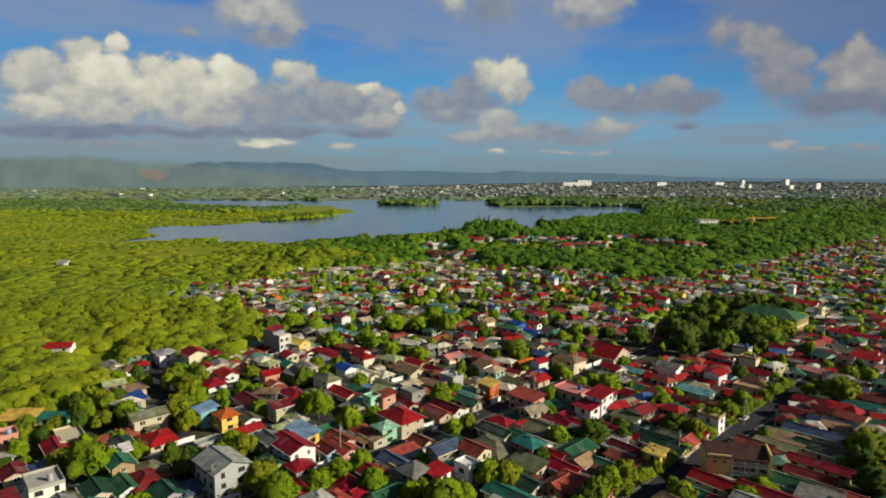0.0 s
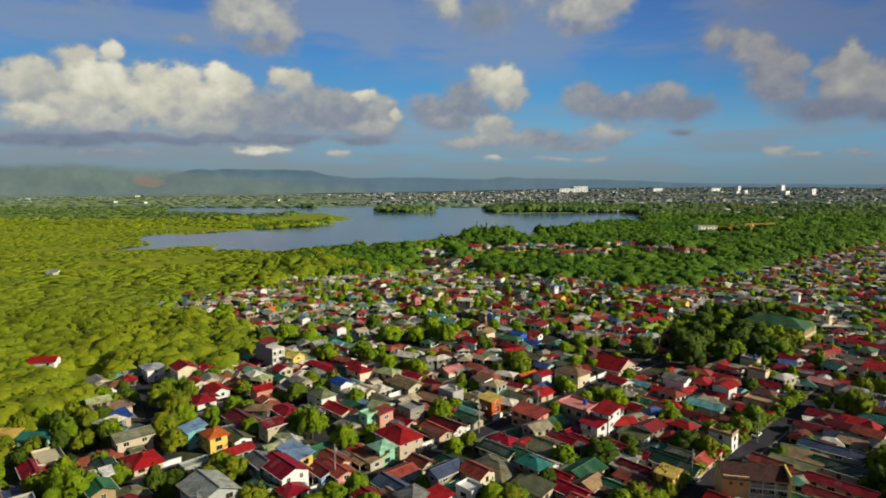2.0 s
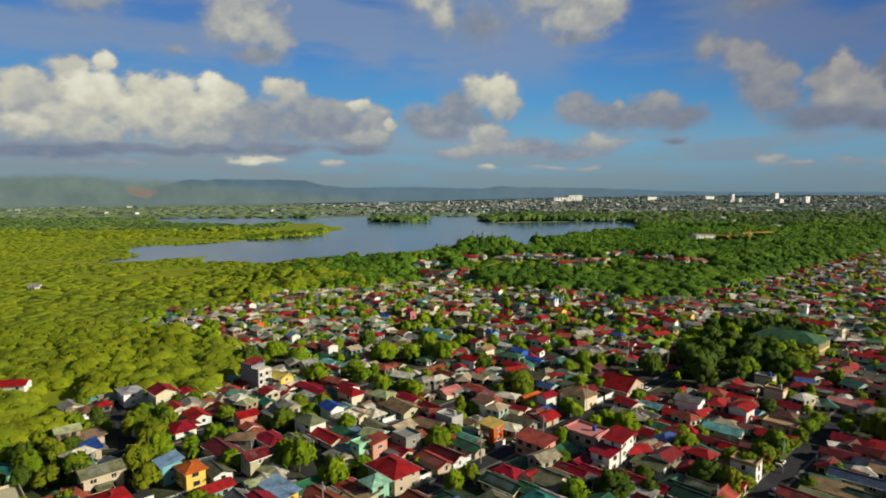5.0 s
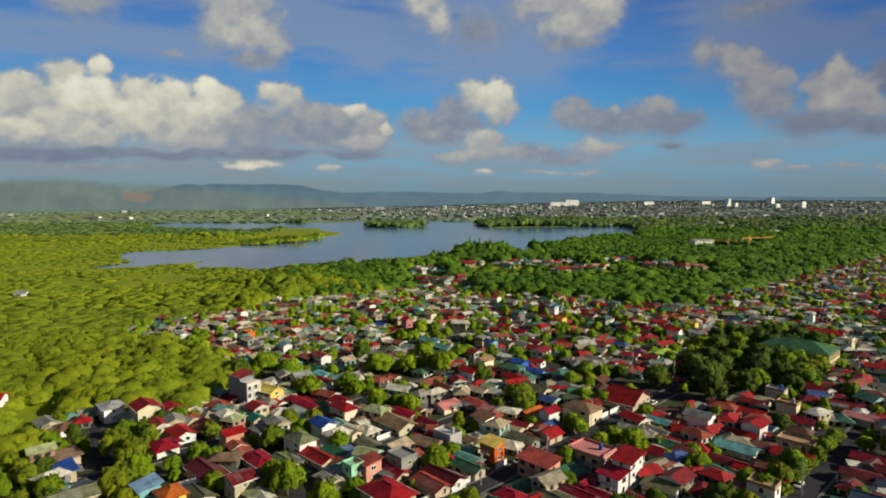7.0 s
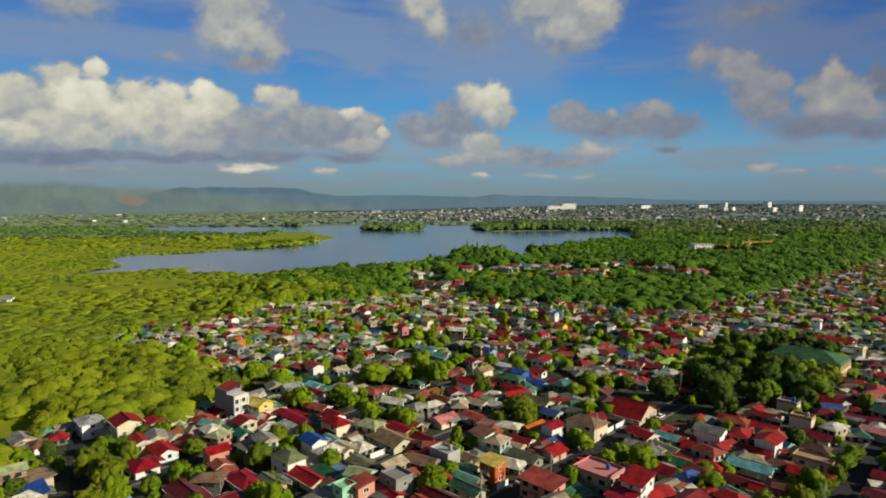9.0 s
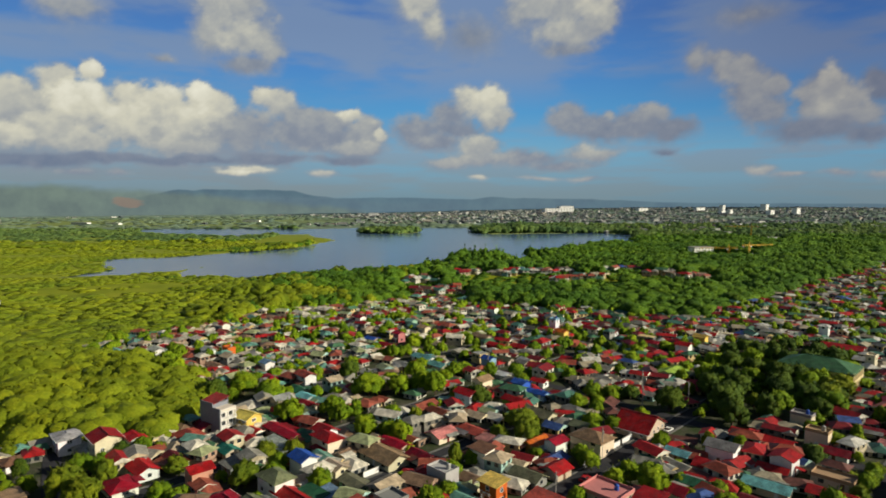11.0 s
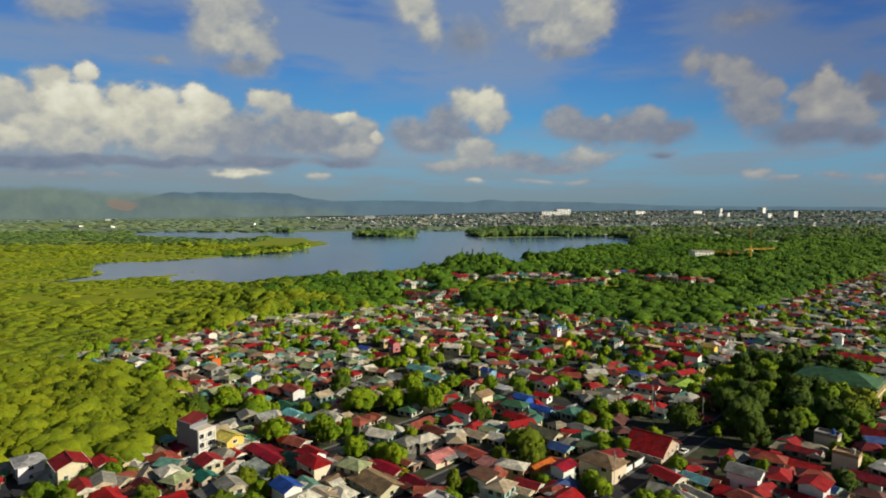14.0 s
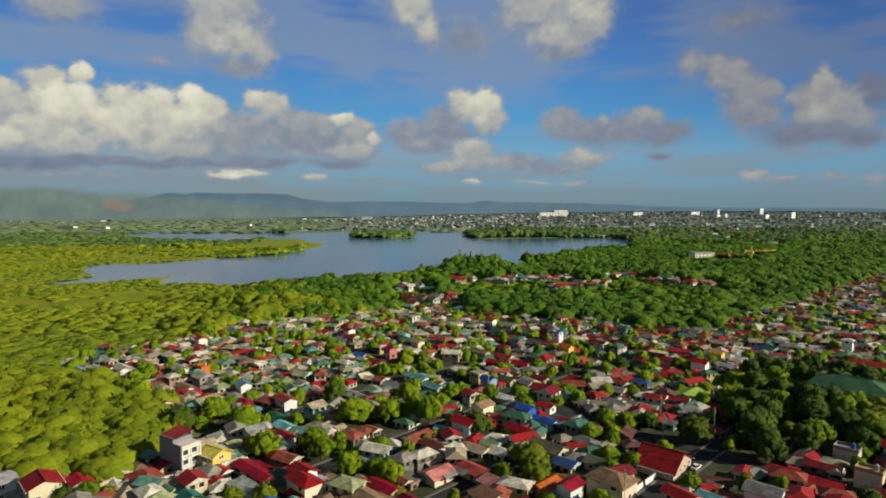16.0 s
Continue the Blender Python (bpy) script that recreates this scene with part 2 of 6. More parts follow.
def ground_height(x, y):
    r = np.hypot(x, y)
    ridge = 8 * np.exp(-(((y - 648) / 36) ** 2)) * smooth(-40, 20, x) * smooth(340, 290, x)
    lie = np.interp(np.degrees(np.arctan2(x, y)), (-14, -2, 8, 22, 40), (-38, -26, -5, 20, 25))
    return ridge + lie * smooth(2600, 4600, r) + 2.0 * fbm(x / 260, y / 260, 3, 5) * smooth(1900, 2600, r)


def steps(*spans):
    out = []
    for a, b_, s in spans:
        out += list(np.arange(a, b_, s))
    return np.array(out + [spans[-1][1]], float)


def build_ground():
    xs = steps((-4800, -1100, 185), (-1100, -520, 20), (-520, 620, 11), (620, 1100, 24), (1100, 4800, 185))
    ys = steps((-1500, 0, 150), (0, 560, 26), (560, 650, 10), (650, 1500, 10), (1500, 2060, 16), (2060, 4800, 137))
    X, Y = np.meshgrid(xs, ys)
    wet = water_mask(X, Y)
    Z = ground_height(X, Y) - 3.5 * wet
    nx, ny = len(xs), len(ys)
    idx = np.arange(nx * ny).reshape(ny, nx)
    a, b_, c, d = idx[:-1, :-1].ravel(), idx[:-1, 1:].ravel(), idx[1:, 1:].ravel(), idx[1:, :-1].ravel()
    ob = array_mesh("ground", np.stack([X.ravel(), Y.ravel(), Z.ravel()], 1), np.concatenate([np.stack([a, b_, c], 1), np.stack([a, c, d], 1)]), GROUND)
    cover = np.zeros((nx * ny, 4), np.float32)
    cover[:, 0] = inside(X, Y, TOWN).ravel()
    # share of the haze-tinted colour, growing with distance
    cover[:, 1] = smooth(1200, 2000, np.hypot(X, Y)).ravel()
    cover[:, 2] = (smooth(-100, -300, X) * smooth(1800, 1500, Y) * smooth(600, 760, Y)).ravel() * 0.7
    cover[:, 2] += (0.7 * smooth(300, -700, X) * smooth(1750, 1950, Y) * smooth(3300, 2300, Y)).ravel()
    cover[:, 3] = 1
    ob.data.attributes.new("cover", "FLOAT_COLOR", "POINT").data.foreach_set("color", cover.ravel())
    tagged(ob, "ground of grass, bare earth and distant suburbs with painted haze", "ground", kind="structure")
    v, f = box(-1150, 640, -1.2, 600, 2150, -0.7)
    tagged(mesh_object("water", v, f, WATER), "calm slate-blue water of a large reservoir", "reservoir", kind="structure")


build_ground()


# ---- the sky's clouds: a far backdrop in front of the camera's whole view ----
PUFFS = []


def puff(az, el, wide, high, lit=0.8, soft=0.3):
    """One billow round a point of the sky, half sizes in degrees; later ones stand before earlier ones."""
    PUFFS.append((az, el, wide, high, lit, soft))


# high soft heaps along the top
puff(-25.3, 14.2, 2.9, 1.8, 0.5, 0.9)
puff(-26.8, 14.4, 1.9, 1.6, 0.5, 0.9)
puff(-19.1, 11.5, 1.3, 0.6, 0.45, 0.9)
puff(-13.8, 15.9, 3.6, 2.6, 0.62, 0.5)
puff(-15.3, 13.7, 2, 2.6, 0.6, 0.6)
puff(-12.4, 13.4, 3.1, 2.3, 0.66, 0.5)
puff(-10.6, 12.3, 1.5, 1.6, 0.6, 0.7)
puff(-12.5, 11.3, 2.9, 0.9, 0.38, 0.7)
puff(7.3, 13.9, 3.2, 2.6, 0.3, 0.9)
puff(2.3, 16.9, 2.4, 2.4, 0.74, 0.5)
puff(3.9, 14.9, 1.5, 2, 0.6, 0.7)
puff(11.8, 15.9, 2.8, 2.3, 0.5, 0.9)
puff(15.3, 16.7, 5.7, 2.8, 0.66, 0.5)
puff(15.9, 14.2, 3.9, 1.7, 0.64, 0.5)
puff(18.3, 15.4, 2.2, 2.5, 0.68, 0.45)
puff(15.9, 13, 3.1, 0.8, 0.42, 0.7)
puff(30.5, 14.5, 3.5, 1.3, 0.42, 1)
# the tall towers
puff(39.4, 8.2, 1.6, 2.1, 0.3, 0.6)
puff(26.8, 11.5, 1.2, 1.8, 0.5, 0.7)
puff(28.3, 11.7, 1.2, 1, 0.52, 0.6)
puff(29.1, 10.7, 1.5, 1.6, 0.55, 0.5)
puff(30.2, 10.9, 1.1, 1.3, 0.62, 0.4)
puff(30.8, 8.6, 2.2, 2.5, 0.52, 0.45)
puff(32.6, 8.8, 1, 1.3, 0.6, 0.4)
puff(31.7, 6.9, 2.4, 1.8, 0.45, 0.5)
puff(35.2, 7.8, 1.6, 2.2, 0.62, 0.4)
puff(36.3, 8.6, 1.7, 1.6, 0.72, 0.35)
puff(37.1, 7.1, 2.3, 2, 0.62, 0.4)
puff(38.8, 6.3, 1.8, 1.3, 0.55, 0.5)
puff(35.3, 5.4, 4, 1.4, 0.3, 0.5)
puff(39.2, 4.9, 2.1, 1, 0.26, 0.6)
# grey banks over the city
puff(16, 7.1, 2.3, 1.5, 0.42, 0.5)
puff(18.5, 6.1, 4, 1.6, 0.36, 0.5)
puff(21.9, 6.2, 3.4, 1.7, 0.38, 0.5)
puff(23.3, 7.3, 1.7, 1, 0.5, 0.4)
puff(24.9, 5.9, 2.4, 1.4, 0.32, 0.6)
puff(19.6, 7.3, 0.8, 0.5, 0.62, 0.8)
puff(24.3, 4.1, 1.7, 0.6, 0.24, 0.8)
puff(12, 3.7, 3.7, 1, 0.4, 0.7)
puff(15.6, 3, 4.1, 0.6, 0.42, 0.8)
puff(18.1, 3.9, 2.8, 1, 0.6, 0.5)
# the heap in the middle
puff(2.1, 6.1, 2.5, 1.8, 0.42, 0.5)
puff(5.2, 7.4, 2.2, 1.8, 0.42, 0.6)
puff(7.3, 8.7, 1.9, 1.8, 0.7, 0.4)
puff(8.8, 8.5, 2.1, 1.9, 0.86, 0.3)
puff(9.5, 7.1, 1.8, 1.3, 0.68, 0.4)
puff(5.7, 6.1, 3.2, 1.3, 0.36, 0.6)
puff(4.1, 5, 2.7, 1.3, 0.42, 0.6)
puff(8.1, 4.7, 2.1, 1.4, 0.66, 0.4)
puff(7.8, 3.6, 3.5, 0.8, 0.55, 0.5)
puff(5.2, 3.3, 2.6, 0.7, 0.6, 0.6)
puff(8.1, 1.9, 1.2, 0.4, 0.7, 0.8)
puff(13.6, 1.9, 3.1, 0.3, 0.55, 1)
puff(17.6, 1.8, 2, 0.4, 0.5, 1)
# the long bank
puff(-27.6, 5.9, 5.6, 3.3, 0.62, 0.4)
puff(-19.5, 5.9, 6.6, 3.2, 0.68, 0.4)
puff(-13.6, 5.6, 4.5, 2.9, 0.5, 0.5)
puff(-7.2, 5.5, 5.8, 2.3, 0.45, 0.5)
puff(-2.6, 5.2, 2.6, 2, 0.5, 0.45)
puff(-30.5, 7.2, 2.2, 1.7, 0.75, 0.35)
puff(-29, 7.5, 1.5, 1.5, 0.7, 0.4)
puff(-26.9, 9, 1.4, 1.4, 0.8, 0.3)
puff(-24.6, 9.9, 1.1, 1, 1, 0.25)
puff(-25.6, 7.5, 2.4, 1.8, 0.95, 0.3)
puff(-21.8, 8, 1.9, 1.7, 0.82, 0.35)
puff(-19.4, 7.7, 2, 1.8, 0.9, 0.3)
puff(-16.5, 8.6, 1.8, 1.4, 1, 0.25)
puff(-15.3, 7.8, 1.8, 1.6, 0.9, 0.3)
puff(-17.7, 6.4, 2.3, 1.7, 0.85, 0.35)
puff(-22.1, 6, 2.6, 1.8, 0.85, 0.35)
puff(-27.7, 5.3, 2.7, 1.6, 0.75, 0.4)
puff(-30.2, 4.7, 2.2, 1.2, 0.85, 0.4)
puff(-25, 4.5, 2.5, 1.3, 0.7, 0.4)
puff(-17.8, 4.3, 2.8, 1, 0.62, 0.4)
puff(-11.1, 8.9, 1.5, 1.1, 0.85, 0.3)
puff(-9.9, 8.2, 1.5, 1.7, 0.72, 0.35)
puff(-8.2, 7, 2.1, 1.4, 0.55, 0.4)
puff(-5.4, 6.8, 2.3, 1.4, 0.5, 0.4)
puff(-3.6, 7.5, 1.3, 0.7, 0.85, 0.3)
puff(-2.1, 6.2, 1.6, 1.4, 0.55, 0.4)
puff(-0.9, 5.7, 0.7, 0.9, 0.85, 0.3)
puff(-3.2, 4.5, 2.6, 0.8, 0.6, 0.4)
# its slate base and the bright bars below
puff(-29.3, 2.9, 6.2, 0.7, 0.22, 0.5)
puff(-23.8, 3.2, 4.9, 0.6, 0.22, 0.5)
puff(-17.4, 3.2, 5.4, 0.6, 0.22, 0.5)
puff(-10.7, 3.5, 3.9, 0.7, 0.25, 0.5)
puff(-4.2, 3.5, 3.6, 0.6, 0.3, 0.6)
puff(-25.9, 2.2, 2, 0.4, 0.5, 0.9)
puff(-22.9, 2.1, 1.3, 0.4, 0.45, 1)
puff(-12.7, 2.5, 3, 0.5, 0.85, 0.6)
puff(-13.7, 2.3, 2, 0.3, 0.9, 0.5)
puff(-6.3, 2.2, 1.6, 0.5, 0.7, 0.7)
# low bars over the city
puff(31.8, 2.4, 1.5, 0.6, 0.6, 0.6)
puff(33.9, 2, 1.7, 0.4, 0.5, 0.8)
puff(37.3, 2.1, 1.6, 0.5, 0.48, 0.9)
puff(39.9, 1.9, 1.2, 0.6, 0.5, 0.9)


def build_sky():
    az = steps((-40, 42.6, 0.15))
    el = steps((-2.5, 1.5, 0.06), (1.5, 19.6, 0.11))
    A, E = np.meshgrid(az, el)
    wx, wy = fbm(A / 2.4, E / 1.7, 6, 21, 0.55), fbm(A / 2.4 + 50, E / 1.7, 6, 22, 0.55)
    fine = fbm(A / 0.8, E / 0.7, 5, 23, 0.6)
    billow = fbm(A / 1.1 + 9, E / 0.9, 4, 24, 0.55)
    cover, light = np.zeros(A.shape), np.full(A.shape, 0.4)
    for a, e, ra, re, lit, soft in PUFFS:
        k = min(1.0, 0.35 + re / 1.6)
        dx, dy = (A + wx * 0.38 * k - a) / (ra * 1.12), (E + wy * 0.34 * k - e) / (re * 1.12)
        q = dx * dx + dy * dy
        bulge = np.sqrt(np.clip(1 - q, 0, None))
        edge = 0.18 + soft * (0.7 + 0.9 * smooth(0.3, -0.8, dy))
        cov = smooth(-0.05, edge, 1 - np.sqrt(q) + billow * 0.10 + fine * (0.09 - 0.03 * min(soft, 1)))
        here = lit * (0.60 + 0.30 * smooth(-0.9, 0.8, dy) + 0.14 * bulge)
        light = light * (1 - cov * 0.9) + here * cov * 0.9
        cover = 1 - (1 - cover) * (1 - cov)
    light = light + fine * 0.05 + wx * 0.05 + billow * 0.06
    high = smooth(-0.6, 0.45, fbm(A / 10 + 3, E / 2.4, 6, 31)) * smooth(7.5, 12, E)
    low = smooth(-0.5, 0.5, fbm(A / 7 + 30, E / 0.9, 5, 33)) * smooth(8, 4, E)
    left = smooth(4, -18, A) * smooth(6, 2.5, E)
    veil = np.clip(0.95 * high + 0.65 * low + 0.6 * left, 0, 1)
    # hazy ranges along the skyline, too far off to shift: a faint one, a blue ridge, and pale misty slopes with a bare scar
    rag = 0.07 * fbm(az / 1.6, az * 0 + 4, 6, 4)
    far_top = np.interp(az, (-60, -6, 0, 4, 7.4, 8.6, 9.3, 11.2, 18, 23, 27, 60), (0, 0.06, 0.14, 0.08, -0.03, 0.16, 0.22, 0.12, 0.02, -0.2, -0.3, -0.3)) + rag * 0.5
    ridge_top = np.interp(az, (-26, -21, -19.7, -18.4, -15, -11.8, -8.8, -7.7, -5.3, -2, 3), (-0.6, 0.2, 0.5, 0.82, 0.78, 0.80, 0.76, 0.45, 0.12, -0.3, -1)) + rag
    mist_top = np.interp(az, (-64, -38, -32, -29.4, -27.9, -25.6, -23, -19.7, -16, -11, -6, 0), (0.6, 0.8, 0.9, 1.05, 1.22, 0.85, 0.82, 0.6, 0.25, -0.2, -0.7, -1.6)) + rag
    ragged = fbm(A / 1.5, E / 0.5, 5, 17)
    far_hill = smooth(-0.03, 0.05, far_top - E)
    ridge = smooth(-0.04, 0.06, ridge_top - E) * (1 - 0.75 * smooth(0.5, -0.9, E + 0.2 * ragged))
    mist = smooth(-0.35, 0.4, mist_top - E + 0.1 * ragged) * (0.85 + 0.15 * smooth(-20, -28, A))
    bare = 0.6 * smooth(0.0, 0.55, 1.0 + 0.6 * ragged - np.abs(A + 22.0 - (E + 0.4) * -1.6) / 1.5 - np.abs(E + 0.42) / 0.7)
    deep = smooth(8, 42, A) * (0.25 + 0.75 * smooth(1, 12, E))
    R = 4930.0
    ra_, re_ = np.radians(A), np.radians(E)
    V = np.stack([(R * np.sin(ra_) * np.cos(re_)).ravel(), (R * np.cos(ra_) * np.cos(re_)).ravel(), (80 + R * np.sin(re_)).ravel()], 1)
    idx = np.arange(len(V)).reshape(A.shape)
    a, b_, c, d = idx[:-1, :-1].ravel(), idx[:-1, 1:].ravel(), idx[1:, 1:].ravel(), idx[1:, :-1].ravel()
    m = bpy.data.materials.new("open_sky")
    m.use_nodes = True
    t = m.node_tree
    t.nodes.remove(t.nodes["Principled BSDF"])
    em = t.nodes.new("ShaderNodeEmission")
    t.links.new(em.outputs[0], t.nodes["Material Output"].inputs[0])
    at = t.nodes.new("ShaderNodeAttribute")
    at.attribute_name = "cloud"
    sep = t.nodes.new("ShaderNodeSeparateColor")
    t.links.new(at.outputs["Color"], sep.inputs[0])
    geo = t.nodes.new("ShaderNodeNewGeometry")
    xyz = t.nodes.new("ShaderNodeSeparateXYZ")
    t.links.new(geo.outputs["Position"], xyz.inputs[0])
    h = t.nodes.new("ShaderNodeMapRange")
    h.inputs[1].default_value, h.inputs[2].default_value = 0.0, 1500.0
    t.links.new(xyz.outputs[2], h.inputs[0])
    blue = ramp(t, h.outputs[0], ((0.05, (0.172, 0.272, 0.325)), (0.16, (0.190, 0.335, 0.430)), (0.30, (0.170, 0.385, 0.550)), (0.50, (0.090, 0.315, 0.590)), (0.72, (0.075, 0.240, 0.550)), (0.95, (0.070, 0.180, 0.455))))
    thin = ramp(t, h.outputs[0], ((0.08, (0.205, 0.275, 0.305)), (0.3, (0.25, 0.315, 0.39)), (0.55, (0.200, 0.300, 0.465)), (0.9, (0.172, 0.258, 0.425))))
    heap = ramp(t, sep.outputs[1], ((0.12, (0.150, 0.195, 0.280)), (0.36, (0.235, 0.270, 0.330)), (0.58, (0.385, 0.400, 0.390)), (0.80, (0.610, 0.595, 0.485)), (1.0, (0.790, 0.770, 0.640))))
    side = t.nodes.new("ShaderNodeAttribute")
    side.attribute_name = "deep"
    dim = ramp(t, side.outputs["Fac"], ((0.0, (1.0, 1.0, 1.0)), (1.0, (0.66, 0.645, 0.72))))
    col = mix(t, sep.outputs[2], blue, thin)
    col = mix(t, sep.outputs[0], col, heap)
    col = mix(t, 1.0, col, dim, "MULTIPLY")
    land = t.nodes.new("ShaderNodeAttribute")
    land.attribute_name = "land"
    parts = t.nodes.new("ShaderNodeSeparateColor")
    t.links.new(land.outputs["Color"], parts.inputs[0])
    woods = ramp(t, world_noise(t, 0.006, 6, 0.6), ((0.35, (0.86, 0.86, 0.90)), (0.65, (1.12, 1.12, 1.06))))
    # the ranges glow with the backdrop; their haze is painted into these colours
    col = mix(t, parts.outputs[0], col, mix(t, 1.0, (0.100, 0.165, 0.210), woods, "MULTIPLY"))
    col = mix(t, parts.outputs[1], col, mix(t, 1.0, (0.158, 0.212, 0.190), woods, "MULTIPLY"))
    col = mix(t, parts.outputs[2], col, (0.30, 0.200, 0.150))
    t.links.new(col, em.inputs[0])
    em.inputs[1].default_value = 0.75
    ob = array_mesh("backdrop", V, np.concatenate([np.stack([a, b_, c], 1), np.stack([a, c, d], 1)]), m)
    cl = np.stack([cover.ravel(), np.clip(light, 0, 1).ravel(), veil.ravel(), np.ones(A.size)], 1).astype(np.float32)
    ob.data.attributes.new("cloud", "FLOAT_COLOR", "POINT").data.foreach_set("color", cl.ravel())
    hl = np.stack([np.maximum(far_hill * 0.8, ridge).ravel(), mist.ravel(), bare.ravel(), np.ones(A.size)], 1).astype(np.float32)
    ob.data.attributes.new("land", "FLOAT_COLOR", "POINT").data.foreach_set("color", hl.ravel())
    ob.data.attributes.new("deep", "FLOAT", "POINT").data.foreach_set("value", deep.ravel().astype(np.float32))
    tagged(ob, "blue sky with heaped cumulus clouds over hazy far hills", "sky", kind="structure")


build_sky()


# ---- woods and scrub ----
def ico(level):
    bm = bmesh.new()
    bmesh.ops.create_icosphere(bm, subdivisions=level, radius=1)
    v = np.array([p.co[:] for p in bm.verts])
    f = np.array([[q.index for q in p.verts] for p in bm.faces])
    bm.free()
    return v, f


ICO1, ICO2 = ico(1), ico(2)


def crown_shape(seed, clumps, ball, leaves, spread=0.62, fat=1.0, leaf=0.085, rough=0.2, dome=0.55):
    """A crown of unit radius: lumps of leaves, uneven, with loose sprays standing out of them."""
    r = np.random.default_rng(seed)
    V, F, n = [], [], 0
    for i in range(clumps):
        k = 2 * math.pi * (i * 0.618 + r.uniform(0, 0.1))
        out = spread * math.sqrt((i + 0.5) / clumps)
        size = fat * r.uniform(0.34, 0.52) * (1.15 - 0.3 * out)
        c = np.array([out * math.cos(k), out * math.sin(k), 0.07 + dome - dome * out * out + r.uniform(-0.14, 0.14)])
        v = ball[0] * (1 + r.uniform(-rough, rough, (len(ball[0]), 1))) * size * np.array([1, 1, 0.8]) + c
        V.append(v)
        F.append(ball[1] + n)
        n += len(v)
    for i in range(leaves):
        src = V[r.integers(clumps)]
        p = src[r.integers(len(src))]
        d = p - np.array([0, 0, 0.35])
        d = d / (np.linalg.norm(d) + 1e-6)
        q = p + d * r.uniform(0.0, 0.08)
        s, u = r.normal(0, leaf, 3), r.normal(0, leaf, 3)
        V.append(np.stack([q - s, q + s, q + u + d * 0.04]))
        F.append(np.array([[n, n + 1, n + 2]]))
        n += 3
    V, F = np.concatenate(V), np.concatenate(F)
    # leaves turn to the light: their normals lean from each lump towards the whole crown and the sky
    face = np.cross(V[F[:, 1]] - V[F[:, 0]], V[F[:, 2]] - V[F[:, 0]])
    N = np.zeros(V.shape)
    for k in range(3):
        np.add.at(N, F[:, k], face)
    N /= np.linalg.norm(N, axis=1, keepdims=True) + 1e-9
    whole = V - np.array([0, 0, 0.15])
    whole /= np.linalg.norm(whole, axis=1, keepdims=True) + 1e-9
    N = 0.42 * N + 0.38 * whole + np.array([0, 0, 0.42])
    return V, F, N / (np.linalg.norm(N, axis=1, keepdims=True) + 1e-9)


NEAR_CROWNS = [crown_shape(s, 24, ICO1, 420, 0.74, 0.72, 0.055) for s in range(4)]
MID_CROWNS = [crown_shape(s + 20, 20, ICO1, 130, 0.82, 0.74, 0.06, 0.2) for s in range(4)]
BUSH_CROWNS = [crown_shape(s + 80, 26, ICO1, 150, 0.9, 0.82, 0.05, 0.2, 0.42) for s in range(5)]
HAZE_CROWNS = [crown_shape(s + 60, 2, ICO1, 0, 0.7, 1.6) for s in range(3)]
FAR_CROWNS = [crown_shape(s + 40, 7, ICO1, 24, 0.76, 1.0, 0.1) for s in range(4)]


def grow(name, spots, shapes, mat, label, category):
    """Many crowns joined into one mass. spots: rows of x, y, z, radius, height."""
    V, F, N, n = [], [], [], 0
    r = np.random.default_rng(len(spots))
    for x, y, z, rad, high in spots:
        v, f, nv = shapes[r.integers(len(shapes))]
        a = r.uniform(0, 6.283)
        c, s = math.cos(a), math.sin(a)
        V.append(np.stack([x + rad * (v[:, 0] * c - v[:, 1] * s), y + rad * (v[:, 0] * s + v[:, 1] * c), z + v[:, 2] * high], 1))
        F.append(f + n)
        N.append(np.stack([nv[:, 0] * c - nv[:, 1] * s, nv[:, 0] * s + nv[:, 1] * c, nv[:, 2]], 1))
        n += len(v)
    ob = array_mesh(name, np.concatenate(V), np.concatenate(F), mat, normals=np.concatenate(N))
    return tagged(ob, label, category, kind="stuff")


def scatter(x0, x1, y0, y1, pitch, seed, jitter=0.45):
    r = np.random.default_rng(seed)
    X, Y = np.meshgrid(np.arange(x0, x1, pitch), np.arange(y0, y1, pitch))
    X = X + r.uniform(-jitter, jitter, X.shape) * pitch
    Y = Y + r.uniform(-jitter, jitter, Y.shape) * pitch
    return X.ravel(), Y.ravel()


HAMLETS = [(26, 618, 16, 10), (40, 575, 22, 14), (75, 642, 12, 7), (108, 638, 14, 8), (150, 645, 26, 8), (166, 617, 12, 6), (192, 622, 14, 9), (232, 664, 24, 9), (262, 630, 14, 7), (292, 624, 14, 6)]
CLEARINGS = [(-296, 530, 9), (-294, 518, 9), (-222, 765, 40), (-134, 262, 12), (-131, 250, 9), (-126, 240, 7), (-116, 241, 6), (450, 880, 60), (540, 960, 34), (735, 1240, 70), (620, 1180, 30)]


